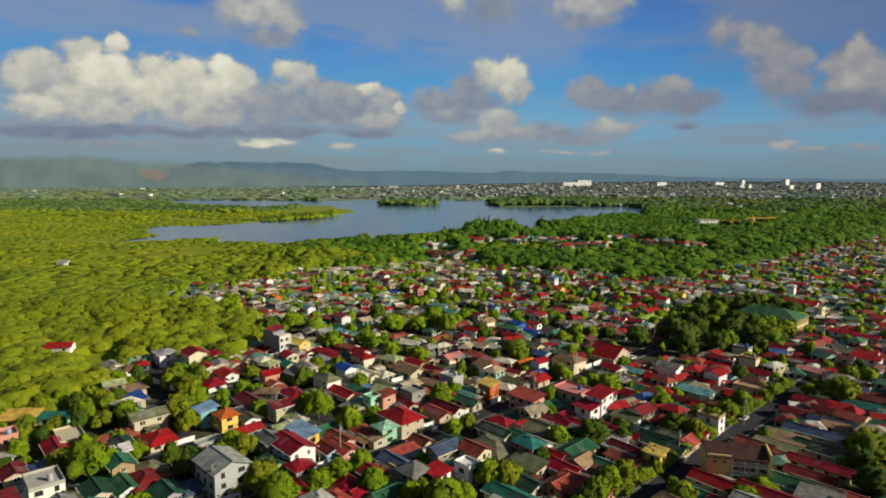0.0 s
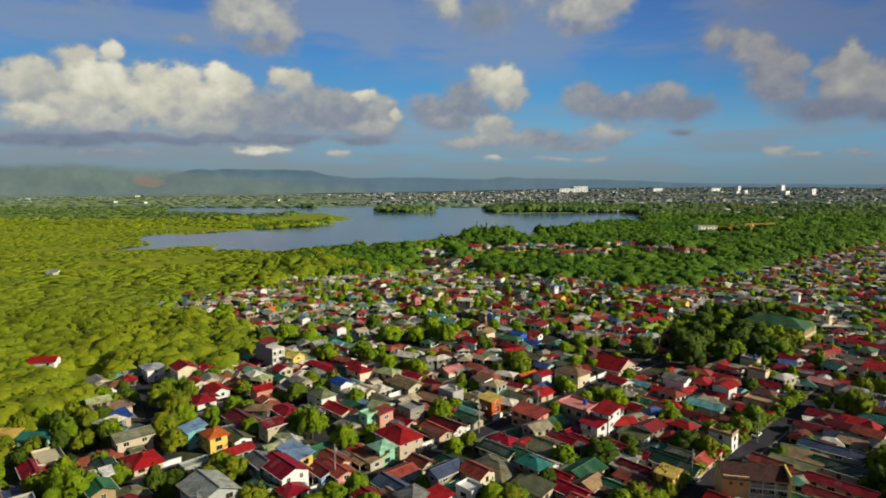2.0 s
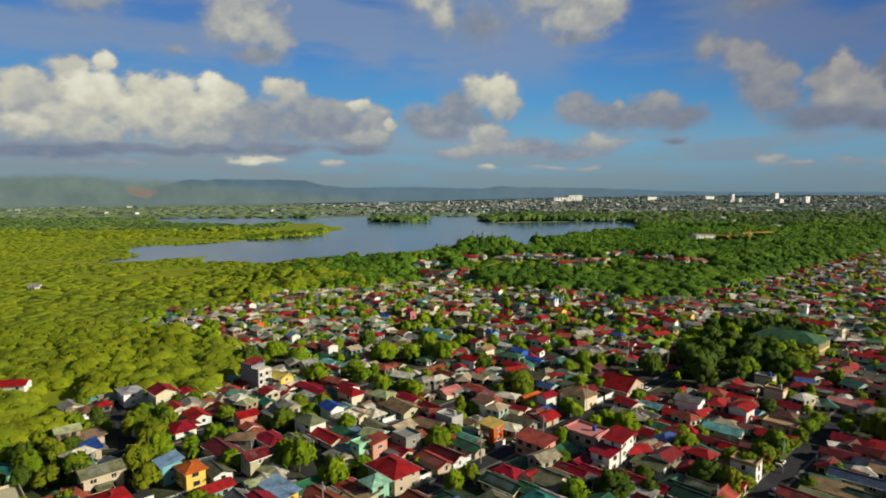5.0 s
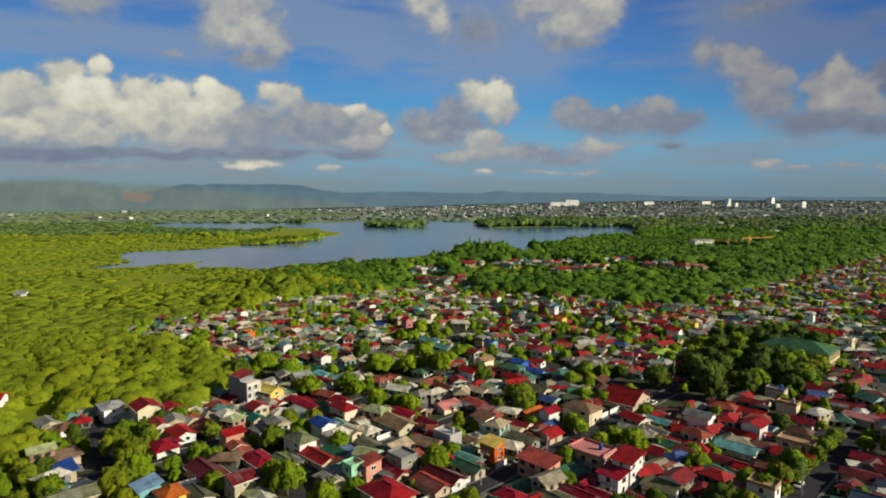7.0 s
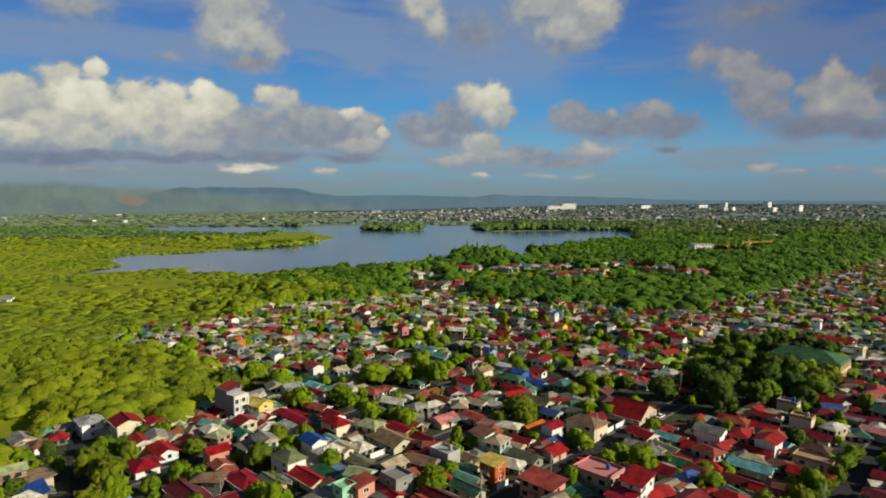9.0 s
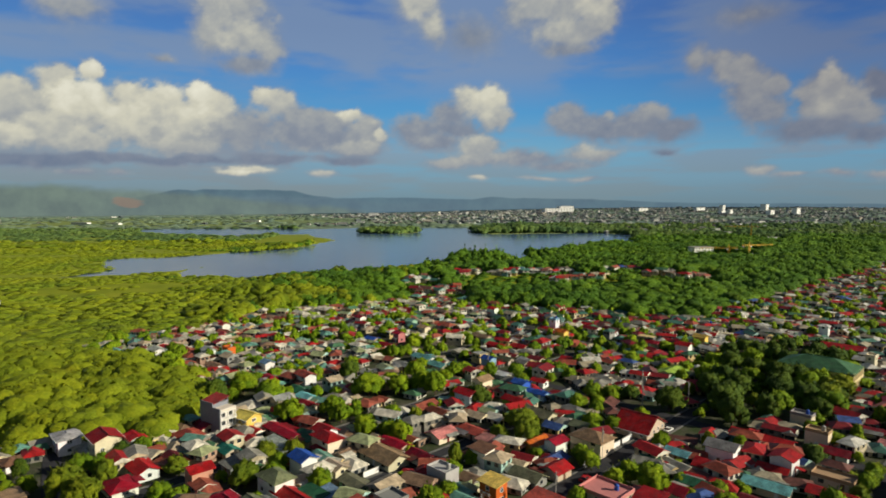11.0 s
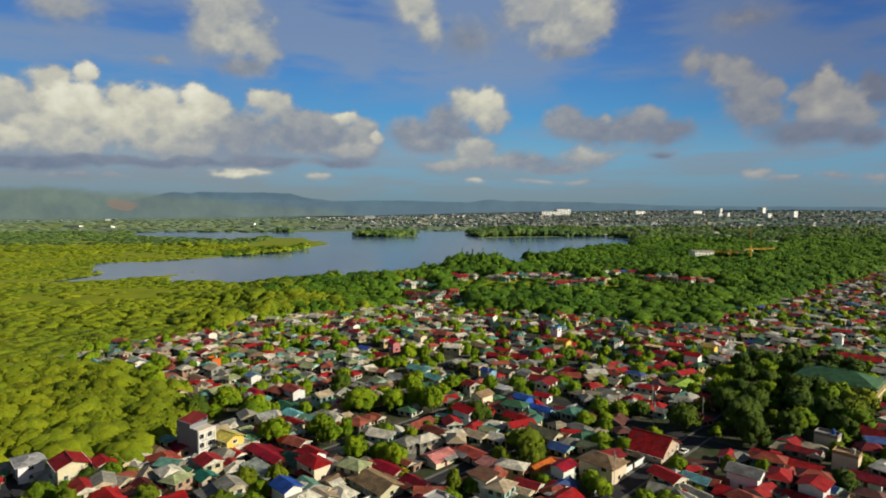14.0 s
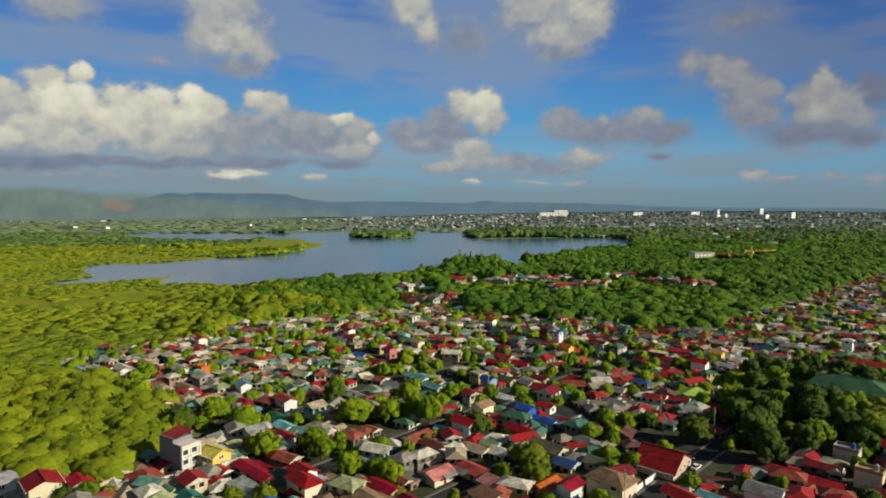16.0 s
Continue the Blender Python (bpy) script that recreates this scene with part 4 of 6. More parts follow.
def house(x, y, w, d, rot=-48, floors=1, roof="gable", roof_paint="red", wall_paint="cream", rise=None, far=False, label="", eave=None):
    """A house of w along its ridge by d across it, with its walls, roof, windows and door."""
    r = random.Random(int(x * 13) * 7919 + int(y * 17))
    w, d = w / 2, d / 2
    h = eave or (2.6 if floors == 1 else 2.6 * floors + 0.1) + r.uniform(-0.1, 0.25)
    rise = rise if rise is not None else min(d, 4.5) * r.uniform(0.34, 0.48)
    kinds = {"gable": "gabled", "hip": "hipped", "flat": "flat", "shed": "lean-to"}
    count = {1: "single-storey", 2: "two-storey", 3: "three-storey", 4: "four-storey"}[floors]
    e = thing("house", x, y, 0, rot, label or f"{count} house with {wall_paint} walls and a {kinds[roof]} {roof_paint} roof", "house", "houses of the town")
    TAKEN.append((x, y, max(w, d) * 0.5 + min(w, d) * 0.4))
    wc, rc = vary(PAINT[wall_paint], r, 0.12), tuple(min(0.8, c * 1.18) for c in vary(PAINT[roof_paint], r, 0.25))
    wv, wf = box(-w, -d, -0.3, w, d, h)
    if roof == "gable":
        wf = wf[:1] + wf[2:]
        wv += [(-w, 0, h + rise - 0.16), (w, 0, h + rise - 0.16)]
        wf += [(5, 6, 9), (7, 4, 8)]
    painted("wall", (wv, wf), WALL, e, wc)
    geometry, ridge = roof_geometry(w, d, h, roof, rise)
    top = painted("roof", geometry, ROOF if roof != "flat" else WALL, e, rc if roof != "flat" else vary(PAINT[roof_paint], r, 0.1))
    if ridge and not far:
        painted("ridge_cap", ridge, TRIM, top, tuple(min(0.8, c * 0.8 + 0.03) for c in rc))
    trim = PAINT[r.choice(("white", "white", "cream", "brown", "dark grey"))]
    if roof in ("gable", "hip") and not far:
        over, dr = 0.73, rise * 0.7 / d
        bars = [beam((-w - over, s * (d + over), h - dr - 0.12), (w + over, s * (d + over), h - dr - 0.12), 0.2) for s in (-1, 1)]
        painted("fascia", join(*bars), TRIM, e, trim)
    if floors > 1 and not far and r.random() < 0.6:
        # a balcony with a railing before the upper floor
        bw, z = min(w * 1.2, 3.4), 2.6
        balcony = painted("balcony", box(-bw / 2, -d - 1.25, z - 0.14, bw / 2, -d - 0.01, z), WALL, e, wc)
        bars = [beam((-bw / 2, -d - 1.2, z + 0.95), (bw / 2, -d - 1.2, z + 0.95), 0.09)] + [beam((-bw / 2 + k * bw / 8, -d - 1.2, z), (-bw / 2 + k * bw / 8, -d - 1.2, z + 0.95), 0.06) for k in range(9)]
        painted("railing", join(*bars), TRIM, balcony, trim)
    if roof == "flat" and r.random() < 0.6:
        tank = tube([(w * 0.4, d * 0.3, h + 0.08), (w * 0.4, d * 0.3, h + 1.5), (w * 0.4, d * 0.3, h + 1.75)], (0.6, 0.6, 0.25), 10)
        painted("water_tank", tank, TRIM, e, PAINT[r.choice(("pale blue", "pale grey", "blue"))])
    if not far and r.random() < 0.75:
        # a patch of newer sheet let into the roof
        s, k = r.choice((-1, 1)), rise / d
        x0, x1 = sorted((r.uniform(-w, w * 0.2), r.uniform(-w * 0.2, w)))
        if x1 - x0 > 1.2 and roof == "gable":
            top_ = [(x0, s * d * 0.15, h + rise - k * d * 0.15 + 0.03), (x1, s * d * 0.15, h + rise - k * d * 0.15 + 0.03), (x1, s * d * 0.95, h + rise - k * d * 0.95 + 0.03), (x0, s * d * 0.95, h + rise - k * d * 0.95 + 0.03)]
            if s > 0:
                top_.reverse()
            v = top_ + [(a_, b_, c_ - 0.1) for a_, b_, c_ in top_]
            f = [(3, 2, 1, 0), (4, 5, 6, 7), (0, 1, 5, 4), (1, 2, 6, 5), (2, 3, 7, 6), (3, 0, 4, 7)]
            painted("roof_patch", (v, f), ROOF, top, vary(tuple(0.7 * c_ + 0.06 for c_ in rc), r, 0.3))
    step = 2.6
    if floors < 3 and roof != "flat" and r.random() < 0.8:
        # a lean-to over the yard, on thin posts
        s, deep, low = r.choice((-1, 1, 1)), r.uniform(1.8, 3.2), r.uniform(2.15, 2.45)
        a0, a1 = sorted((r.uniform(-w, 0), r.uniform(0.2 * w, w)))
        y0, y1 = s * (d + 0.02), s * (d + deep)
        top = [(a0, y0, low + 0.45), (a1, y0, low + 0.45), (a1, y1, low), (a0, y1, low)]
        if s < 0:
            top.reverse()
        v = top + [(px_, py_, pz - 0.07) for px_, py_, pz in top]
        painted("lean_to_roof", (v, [(0, 1, 2, 3), (7, 6, 5, 4), (4, 5, 1, 0), (5, 6, 2, 1), (6, 7, 3, 2), (7, 4, 0, 3)]), ROOF, e, vary(PAINT[r.choice(("grey", "rust", "pale grey", "brown", roof_paint, roof_paint))], r, 0.3))
        if not far:
            for px_ in (a0 + 0.1, a1 - 0.1):
                painted("post", beam((px_, y1 - s * 0.12, -0.3), (px_, y1 - s * 0.12, low), 0.12), TRIM, e, trim)
    for fl in range(floors):
        z = fl * step + 0.95
        for turn, half, out in ((0, w, d), (180, w, d), (90, d, w), (270, d, w)):
            n = max(1, int(half * 2 / (4.2 if far else 3.4)))
            for k in range(n):
                s = (k + 0.5) / n * 2 * half - half + r.uniform(-0.2, 0.2)
                ww, wh = r.choice(((1.2, 1.2), (1.5, 1.3), (1.8, 1.2), (1.0, 1.3)))
                c, sn = math.cos(radians(turn)), math.sin(radians(turn))
                px_, py_ = c * s + sn * out, sn * s - c * out
                if fl == 0 and turn == 0 and k == n // 2:
                    set_in("door", "door", px_, py_, 0.05, 1.0, 2.1, turn, e, PAINT[r.choice(("brown", "white", "maroon"))])
                    continue
                if far:
                    if (fl + k) % 2 == 0 and (floors > 1 or turn in (0, 90)):
                        set_in("window", "pane", px_, py_, z, ww * 1.1, wh, turn, e, trim)
                    continue
                fr = set_in("window", "frame", px_, py_, z, ww, wh, turn, e, trim)
                pn = new("pane", unit_window("pane"))
                pn.parent = fr
    return e


# ---- trees that stand singly in the town ----
TREE_MESH = {}


def tree(x, y, rad, high, leaf="green", seed=0):
    r = random.Random(seed * 17 + int(x * 5) + int(y * 3))
    mats = {"green": LEAF, "olive": LEAF_OLIVE, "dark": LEAF_DARK}
    k = r.randrange(4)
    if (leaf, k) not in TREE_MESH:
        v, f, nv = NEAR_CROWNS[k]
        ob = array_mesh("crown", v, f, mats[leaf], normals=nv)
        TREE_MESH[leaf, k] = ob.data
        bpy.data.objects.remove(ob)
    if "trunk" not in TREE_MESH:
        pieces = [tube([(0, 0, -0.3), (0.02, 0, 0.2), (0.0, 0.03, 0.45), (0.02, 0.02, 0.75)], (0.075, 0.055, 0.045, 0.02))]
        for i in range(5):
            a = i * 1.27
            pieces.append(tube([(0, 0, 0.26 + i * 0.04), (0.22 * math.cos(a), 0.22 * math.sin(a), 0.46 + i * 0.03), (0.42 * math.cos(a), 0.42 * math.sin(a), 0.6 + i * 0.03)], (0.03, 0.02, 0.008), 5))
        v, f = join(*pieces)
        ob = mesh_object("trunk", v, f, BARK)
        TREE_MESH["trunk"] = ob.data
        bpy.data.objects.remove(ob)
    words = {"green": "leafy bright green broadleaf tree among houses", "olive": "olive-brown leaved tree beside houses", "dark": "large dark green tree in a shady grove"}
    e = thing("tree", x, y, 0, r.uniform(0, 360), words[leaf], "tree", "trees of the town")
    TAKEN.append((x, y, rad * 0.8))
    for name, me, z, sc in (("trunk", TREE_MESH["trunk"], 0, (rad, rad, high)), ("crown", TREE_MESH[leaf, k], high * 0.12, (rad, rad, high * 0.82))):
        ob = new(name, me)
        ob.parent = e
        ob.matrix_basis = Matrix.Translation((0, 0, z)) @ Matrix.Diagonal((*sc, 1))
    return e


def utility_pole(x, y, high=10.0, rot=40):
    e = thing("utility_pole", x, y, 0, rot, "grey concrete utility pole with a crossarm beside a street", "utility pole", "poles along the streets")
    v, f = tube([(0, 0, -0.3), (0, 0, high)], (0.2, 0.13), 8)
    mesh_object("pole", v, f, CONCRETE, e)
    v, f = box(-1.1, -0.06, high - 0.75, 1.1, 0.06, high - 0.6)
    mesh_object("crossarm", v, f, DARK, e)
    v, f = tube([(0.45, 0, high - 2.3), (0.45, 0, high - 1.3)], (0.28, 0.28), 8)
    mesh_object("transformer", v, f, CONCRETE, e)
    return e


def bays(parent, x0, x1, out, z0, storeys, count, wide, tall, floor, turn, color, frame_color):
    """Rows of framed windows on one face of a building; x0 to x1 runs along the face, out is its distance from the middle."""
    c, sn = math.cos(radians(turn)), math.sin(radians(turn))
    for fl in range(storeys):
        for k in range(count):
            s = x0 + (x1 - x0) * (k + 0.5) / count
            fr = set_in("window", "frame", c * s + sn * out, sn * s - c * out, z0 + fl * floor, wide, tall, turn, parent, frame_color)
            new("pane", unit_window("pane")).parent = fr


def tower_house(x, y, rot):
    """A narrow tall house: a blank grey side, a red lean-to roof behind, a white framed front with balconies."""
    e = thing("house", x, y, 0, rot, "narrow four-storey house with blank grey side and white framed front", "house", "houses of the town")
    TAKEN.append((x, y, 6))
    grey, white, red = (0.20, 0.21, 0.24), (0.74, 0.72, 0.66), (0.34, 0.035, 0.03)
    painted("wall", join(box(-5.3, -3.2, -0.3, 1.4, 3.2, 10.6), box(1.4, -3.2, -0.3, 5.2, -2.95, 9.6), box(-5.3, -3.2, 10.6, 1.4, -2.95, 11.0), box(-5.3, 2.9, 10.6, 1.4, 3.2, 11.7)), WALL, e, grey)
    painted("front_block", box(1.4, -2.95, -0.3, 4.2, 3.2, 8.6), WALL, e, white)
    top = [(-5.6, -2.95, 10.7), (1.7, -2.95, 10.7), (1.7, 3.6, 12.0), (-5.6, 3.6, 12.0)]
    v = [(a, b_, c - 0.15) for a, b_, c in top] + top
    painted("roof", (v, [(3, 2, 1, 0), (4, 5, 6, 7), (0, 1, 5, 4), (1, 2, 6, 5), (2, 3, 7, 6), (3, 0, 4, 7)]), ROOF, e, red)
    for z in (2.7, 5.5, 8.3):
        slab_ = painted("balcony", box(4.2, -2.95, z - 0.2, 5.5, 3.3, z + 0.1), WALL, e, white)
        bars = [beam((5.4, -2.9, z + 1.0), (5.4, 3.2, z + 1.0), 0.1)] + [beam((5.4, -2.9 + k * 0.61, z), (5.4, -2.9 + k * 0.61, z + 1.0), 0.07) for k in range(11)]
        painted("railing", join(*bars), TRIM, slab_, (0.7, 0.7, 0.66))
    for py in (-2.8, 0.1, 3.1):
        painted("post", box(5.1, py - 0.15, -0.3, 5.4, py + 0.15, 9.3), WALL, e, white)
    painted("parapet", box(1.4, -2.95, 8.6, 5.4, 3.2, 9.2), WALL, e, (0.62, 0.55, 0.45))
    bays(e, -2.8, 3.0, 4.22, 0.6, 3, 2, 2.1, 1.7, 2.8, 90, white, (0.2, 0.2, 0.2))
    bays(e, -1.2, 5.0, 3.22, 0.9, 3, 2, 1.3, 1.3, 2.8, 180, white, white)


def apartment_house(x, y, rot):
    """A long ochre house: a plain end bay, two floors of balconies and a tall yellow gable wall with sunlight painted
    in.
    """
    e = thing("house", x, y, 0, rot, "long ochre two-storey house with white balconies and dark brown roof", "house", "houses of the town")
    TAKEN.append((x, y, 7))
    # the gable's colour is the wall's ochre brightened as if in direct sun
    tan, lit, white = (0.56, 0.38, 0.17), (0.74, 0.50, 0.14), (0.74, 0.70, 0.60)
    painted("wall", join(box(-7.8, -4, -0.3, -1.8, 4, 7.4), box(-1.8, -2.4, -0.3, 7.2, 4, 7.4)), WALL, e, tan)
    gable = [(7.2, -4.2, -0.3), (7.2, 4.2, -0.3), (7.2, 4.2, 7.9), (7.2, 0.6, 9.6), (7.2, -4.2, 8.6)]
    v = gable + [(px_ + 0.45, py_, pz) for px_, py_, pz in gable]
    painted("gable_wall", (v, [(4, 3, 2, 1, 0), (5, 6, 7, 8, 9)] + [(k, (k + 1) % 5, 5 + (k + 1) % 5, 5 + k) for k in range(5)]), WALL, e, lit)
    top = [(-8.2, -4.5, 6.9), (7.2, -4.5, 6.9), (7.2, 4.5, 6.9), (-8.2, 4.5, 6.9), (-8.2, 0.4, 9.2), (7.2, 0.4, 9.2)]
    v = top + [(a, b_, c - 0.18) for a, b_, c in top]
    painted("roof", (v, [(0, 1, 5, 4), (2, 3, 4, 5), (6, 10, 11, 7), (8, 11, 10, 9), (0, 6, 7, 1), (2, 8, 9, 3), (1, 7, 11, 5), (5, 11, 8, 2), (3, 9, 10, 4), (4, 10, 6, 0)]), ROOF, e, (0.075, 0.030, 0.026))
    painted("end_wall", ([(-7.8, -4, 6.9), (-7.8, 4, 6.9), (-7.8, 0.4, 9.0), (-7.6, -4, 6.9), (-7.6, 4, 6.9), (-7.6, 0.4, 9.0)], [(0, 2, 1), (3, 4, 5), (0, 3, 5, 2), (2, 5, 4, 1)]), WALL, e, tan)
    for z in (2.4, 4.9):
        slab_ = painted("balcony", box(-1.8, -4.1, z - 0.25, 7.2, -2.4, z + 0.1), WALL, e, white)
        painted("railing", join(beam((-1.8, -4.05, z + 0.9), (7.2, -4.05, z + 0.9), 0.14), *[beam((-1.6 + k * 0.8, -4.05, z), (-1.6 + k * 0.8, -4.05, z + 0.9), 0.09) for k in range(11)]), TRIM, slab_, white)
    for px_ in (-1.6, 1.3, 4.2, 7.0):
        painted("post", box(px_ - 0.15, -4.1, -0.3, px_ + 0.15, -3.8, 6.9), WALL, e, white)
    bays(e, -1.5, 7.0, 2.42, 0.5, 3, 4, 1.3, 1.6, 2.4, 0, tan, white)
    bays(e, -7.2, -2.4, 4.02, 5.2, 1, 2, 0.8, 0.8, 2.4, 0, tan, tan)
    bays(e, -3.0, 3.0, 7.68, 1.0, 3, 2, 1.0, 1.3, 2.4, 90, lit, white)


def arcade_hall(x, y, rot, w, d, h):
    """A long school hall: hipped green roof, cream walls with two storeys of open bays at its lit end."""
    e = thing("school", x, y, 0, rot, "cream school hall with arcaded end and hipped green metal roof", "school")
    TAKEN.append((x, y, 10))
    cream = (0.74, 0.62, 0.34)
    painted("wall", box(-w / 2, -d / 2, -0.3, w / 2, d / 2, h), WALL, e, cream)
    geometry, ridge = roof_geometry(w / 2, d / 2, h, "hip", 3.4, 1.0)
    roof = painted("roof", geometry, ROOF, e, (0.060, 0.170, 0.075))
    painted("ridge_cap", ridge, TRIM, roof, (0.08, 0.2, 0.1))
    n = 7
    for k in range(n + 1):
        py = -d / 2 + d * k / n
        painted("pier", box(w / 2, py - 0.35, -0.3, w / 2 + 0.7, py + 0.35, h - 0.2), WALL, e, cream)
    painted("cornice", box(w / 2, -d / 2 - 0.4, h / 2 - 0.3, w / 2 + 0.75, d / 2 + 0.4, h / 2 + 0.3), WALL, e, cream)
    bays(e, -d / 2, d / 2, w / 2 + 0.02, 0.5, 2, n, 1.6, 2.5, h / 2, 90, cream, (0.3, 0.25, 0.15))
    bays(e, -w / 2, w / 2, d / 2 + 0.02, 0.9, 2, 9, 1.6, 1.5, h / 2, 0, cream, cream)


# landmark houses
tower_house(-59.1, 265.2, -38)
apartment_house(86.0, 149.6, -15)
arcade_hall(189.0, 303.8, -50, 28, 17, 8)
house(-49.5, 266.3, 7, 6.4, -38, 2, "gable", "yellow", "yellow")
house(-89.6, 145.4, 9.6, 7.4, -51, 2, "flat", "pale grey", "white")
house(-150.5, 263.1, 9.5, 6, 7, 2, "gable", "red", "white", far=True)
house(-102.6, 252.3, 8.4, 6.4, -52, 2, "hip", "pale grey", "white", rise=0.7)
house(-88.1, 245.9, 8.4, 7.4, -51, 2, "gable", "red", "cream", eave=7.2)
house(-80.6, 249.9, 5.9, 4.4, -51, 2, "gable", "red", "white", far=True)
house(-112.3, 239.7, 6.7, 5.2, -51, 1, "hip", "brown", "white", far=True)
house(-98.7, 215.5, 8.1, 5.2, -48, 1, "shed", "tan", "beige", far=True)
house(-94.6, 206.1, 8.9, 4.4, -52, 1, "shed", "blue", "beige", far=True)
house(-81.5, 185.1, 9.6, 6.7, 41, 2, "gable", "olive", "beige")
house(-74.2, 174.9, 9.6, 7.4, -50, 1, "hip", "red", "beige")
house(-83.3, 171.7, 7.4, 5.2, -52, 1, "gable", "dark green", "beige")
house(-79.6, 161.4, 5.2, 4.4, 40, 2, "gable", "pale grey", "white")
house(-124.0, 191.0, 11.8, 5.9, 1, 1, "shed", "yellow", "yellow", far=True)
house(-112.9, 192.8, 8.9, 5.2, 0, 1, "gable", "teal", "mint", far=True)
house(-100.6, 176.9, 11.1, 6.7, -51, 1, "flat", "beige", "beige")
house(-100.8, 170.2, 8.9, 5.2, -51, 1, "gable", "crimson", "beige")
house(-115.7, 171.9, 6.7, 5.9, -52, 2, "flat", "salmon", "salmon")
house(-96.5, 156.0, 7.4, 5.2, -49, 1, "shed", "slate blue", "beige")
house(-103.1, 155.2, 7.4, 5.2, -48, 1, "gable", "maroon", "beige")
house(-76.8, 145.0, 8.1, 5.9, -50, 1, "gable", "dark green", "beige")
house(-71.1, 147.4, 8.1, 5.9, -48, 1, "gable", "green", "white")
house(-67.7, 150.1, 10.4, 7.4, -50, 1, "hip", "maroon", "beige")
house(-59.3, 143.5, 7.4, 5.9, -48, 1, "gable", "green", "pale grey")
house(-54.4, 145.9, 6.7, 5.9, -49, 1, "hip", "slate blue", "grey")
house(-47.5, 148.1, 11, 9, -48, 3, "gable", "pale grey", "pale grey")
house(-65.2, 189.0, 5.9, 5.2, -50, 2, "shed", "pale blue", "aqua")
house(-58.1, 185.9, 6.7, 5.2, -49, 2, "hip", "orange", "yellow")
house(-52.1, 189.3, 8.1, 5.2, -52, 1, "gable", "olive", "white")
house(-58.7, 171.1, 7.4, 3.7, 42, 1, "flat", "pale grey", "pale grey")
house(-65.8, 256.0, 11.1, 7.4, -48, 1, "hip", "brick-red", "salmon", far=True)
house(-71.5, 232.3, 9.6, 5.9, -49, 1, "gable", "red", "white", far=True)
house(-64.2, 237.6, 8.1, 5.2, -50, 1, "gable", "maroon", "white", far=True)
house(-53.3, 224.9, 5.9, 5.2, 39, 2, "gable", "red", "salmon", far=True)
house(-73.5, 221.9, 8.9, 6.7, -49, 1, "hip", "crimson", "white", far=True)
house(-50.3, 243.6, 5.9, 4.4, -48, 1, "gable", "teal", "beige", far=True)
house(-46.0, 232.6, 5.9, 4.4, -49, 1, "shed", "grey", "grey", far=True)
house(-35.0, 245.1, 13.3, 3.7, -49, 1, "shed", "pale grey", "beige", far=True)
house(-35.8, 257.7, 16.3, 4.4, -48, 1, "gable", "crimson", "beige", far=True)
house(-21.1, 251.0, 6.7, 5.2, -49, 2, "gable", "red", "white", far=True)
house(-26.5, 251.9, 8.1, 5.2, -51, 1, "gable", "green", "beige", far=True)
house(-15.8, 248.4, 6.7, 4.4, -50, 1, "gable", "pale grey", "white", far=True)
house(-25.1, 230.0, 6.7, 5.2, -51, 2, "gable", "blue", "white", far=True)
house(-15.7, 228.8, 5.9, 4.4, -49, 1, "gable", "beige", "cream", far=True)
house(-30.9, 218.2, 8.9, 5.9, -48, 2, "hip", "olive", "white", far=True)
house(-9.4, 217.6, 8.9, 4.4, -52, 1, "gable", "olive", "mint", far=True)
house(-20.5, 211.7, 8.1, 4.4, -49, 1, "shed", "green", "beige")
house(-16.1, 211.7, 5.2, 3.7, -52, 1, "shed", "pale blue", "white")
house(-1.6, 235.9, 14, 8, -51, 1, "gable", "tan", "beige", far=True)
house(1.6, 244.3, 9.6, 4.4, -48, 1, "gable", "crimson", "beige", far=True)
house(9.6, 234.2, 8.1, 4.4, -52, 1, "gable", "crimson", "white", far=True)
house(-41.8, 210.3, 10.4, 5.9, -49, 1, "hip", "crimson", "beige")
house(-54.1, 202.7, 13.3, 6.7, -50, 1, "gable", "maroon", "beige")
house(-24.9, 211.2, 13.3, 5.2, -48, 1, "gable", "red", "beige")
house(-33.9, 207.8, 8.1, 5.2, -50, 1, "gable", "olive", "beige")
house(-37.5, 200.4, 7.4, 5.9, -50, 1, "hip", "slate blue", "grey")
house(-42.5, 192.3, 5.9, 5.9, 41, 2, "gable", "maroon", "beige")
house(-13.2, 198.2, 4.4, 4.4, -48, 2, "flat", "mint", "mint")
house(-8.7, 199.2, 4.4, 5.2, -52, 2, "shed", "brick-red", "salmon")
house(-3.3, 182.5, 12, 8.5, -51, 2, "hip", "red", "beige")
house(-1.8, 199.2, 7.4, 4.4, -48, 1, "gable", "crimson", "beige")
house(0.5, 202.8, 6.7, 5.9, -51, 2, "flat", "grey", "grey")
house(8.4, 191.3, 9.6, 5.9, -52, 1, "gable", "brick-red", "beige")
house(-7.9, 174.6, 5.2, 5.2, -52, 2, "hip", "mint", "mint")
house(-25.7, 178.7, 10.4, 6.7, 38, 1, "gable", "green", "cream")
house(-31.5, 171.1, 10.4, 4.4, -48, 2, "shed", "pale blue", "yellow")
house(-33.0, 162.9, 11.5, 7.6, -49, 2, "gable", "crimson", "white")
house(-14.3, 176.8, 6.7, 5.2, -48, 1, "gable", "brick-red", "beige")
house(-11.2, 172.7, 6.7, 4.4, -51, 1, "shed", "tan", "beige")
house(-20.9, 172.4, 8.9, 5.2, -49, 1, "gable", "rust", "beige")
house(-24.1, 166.7, 8.1, 4.4, -51, 1, "gable", "maroon", "pale blue")
house(-19.6, 166.9, 8.9, 5.2, -51, 1, "gable", "brick-red", "salmon")
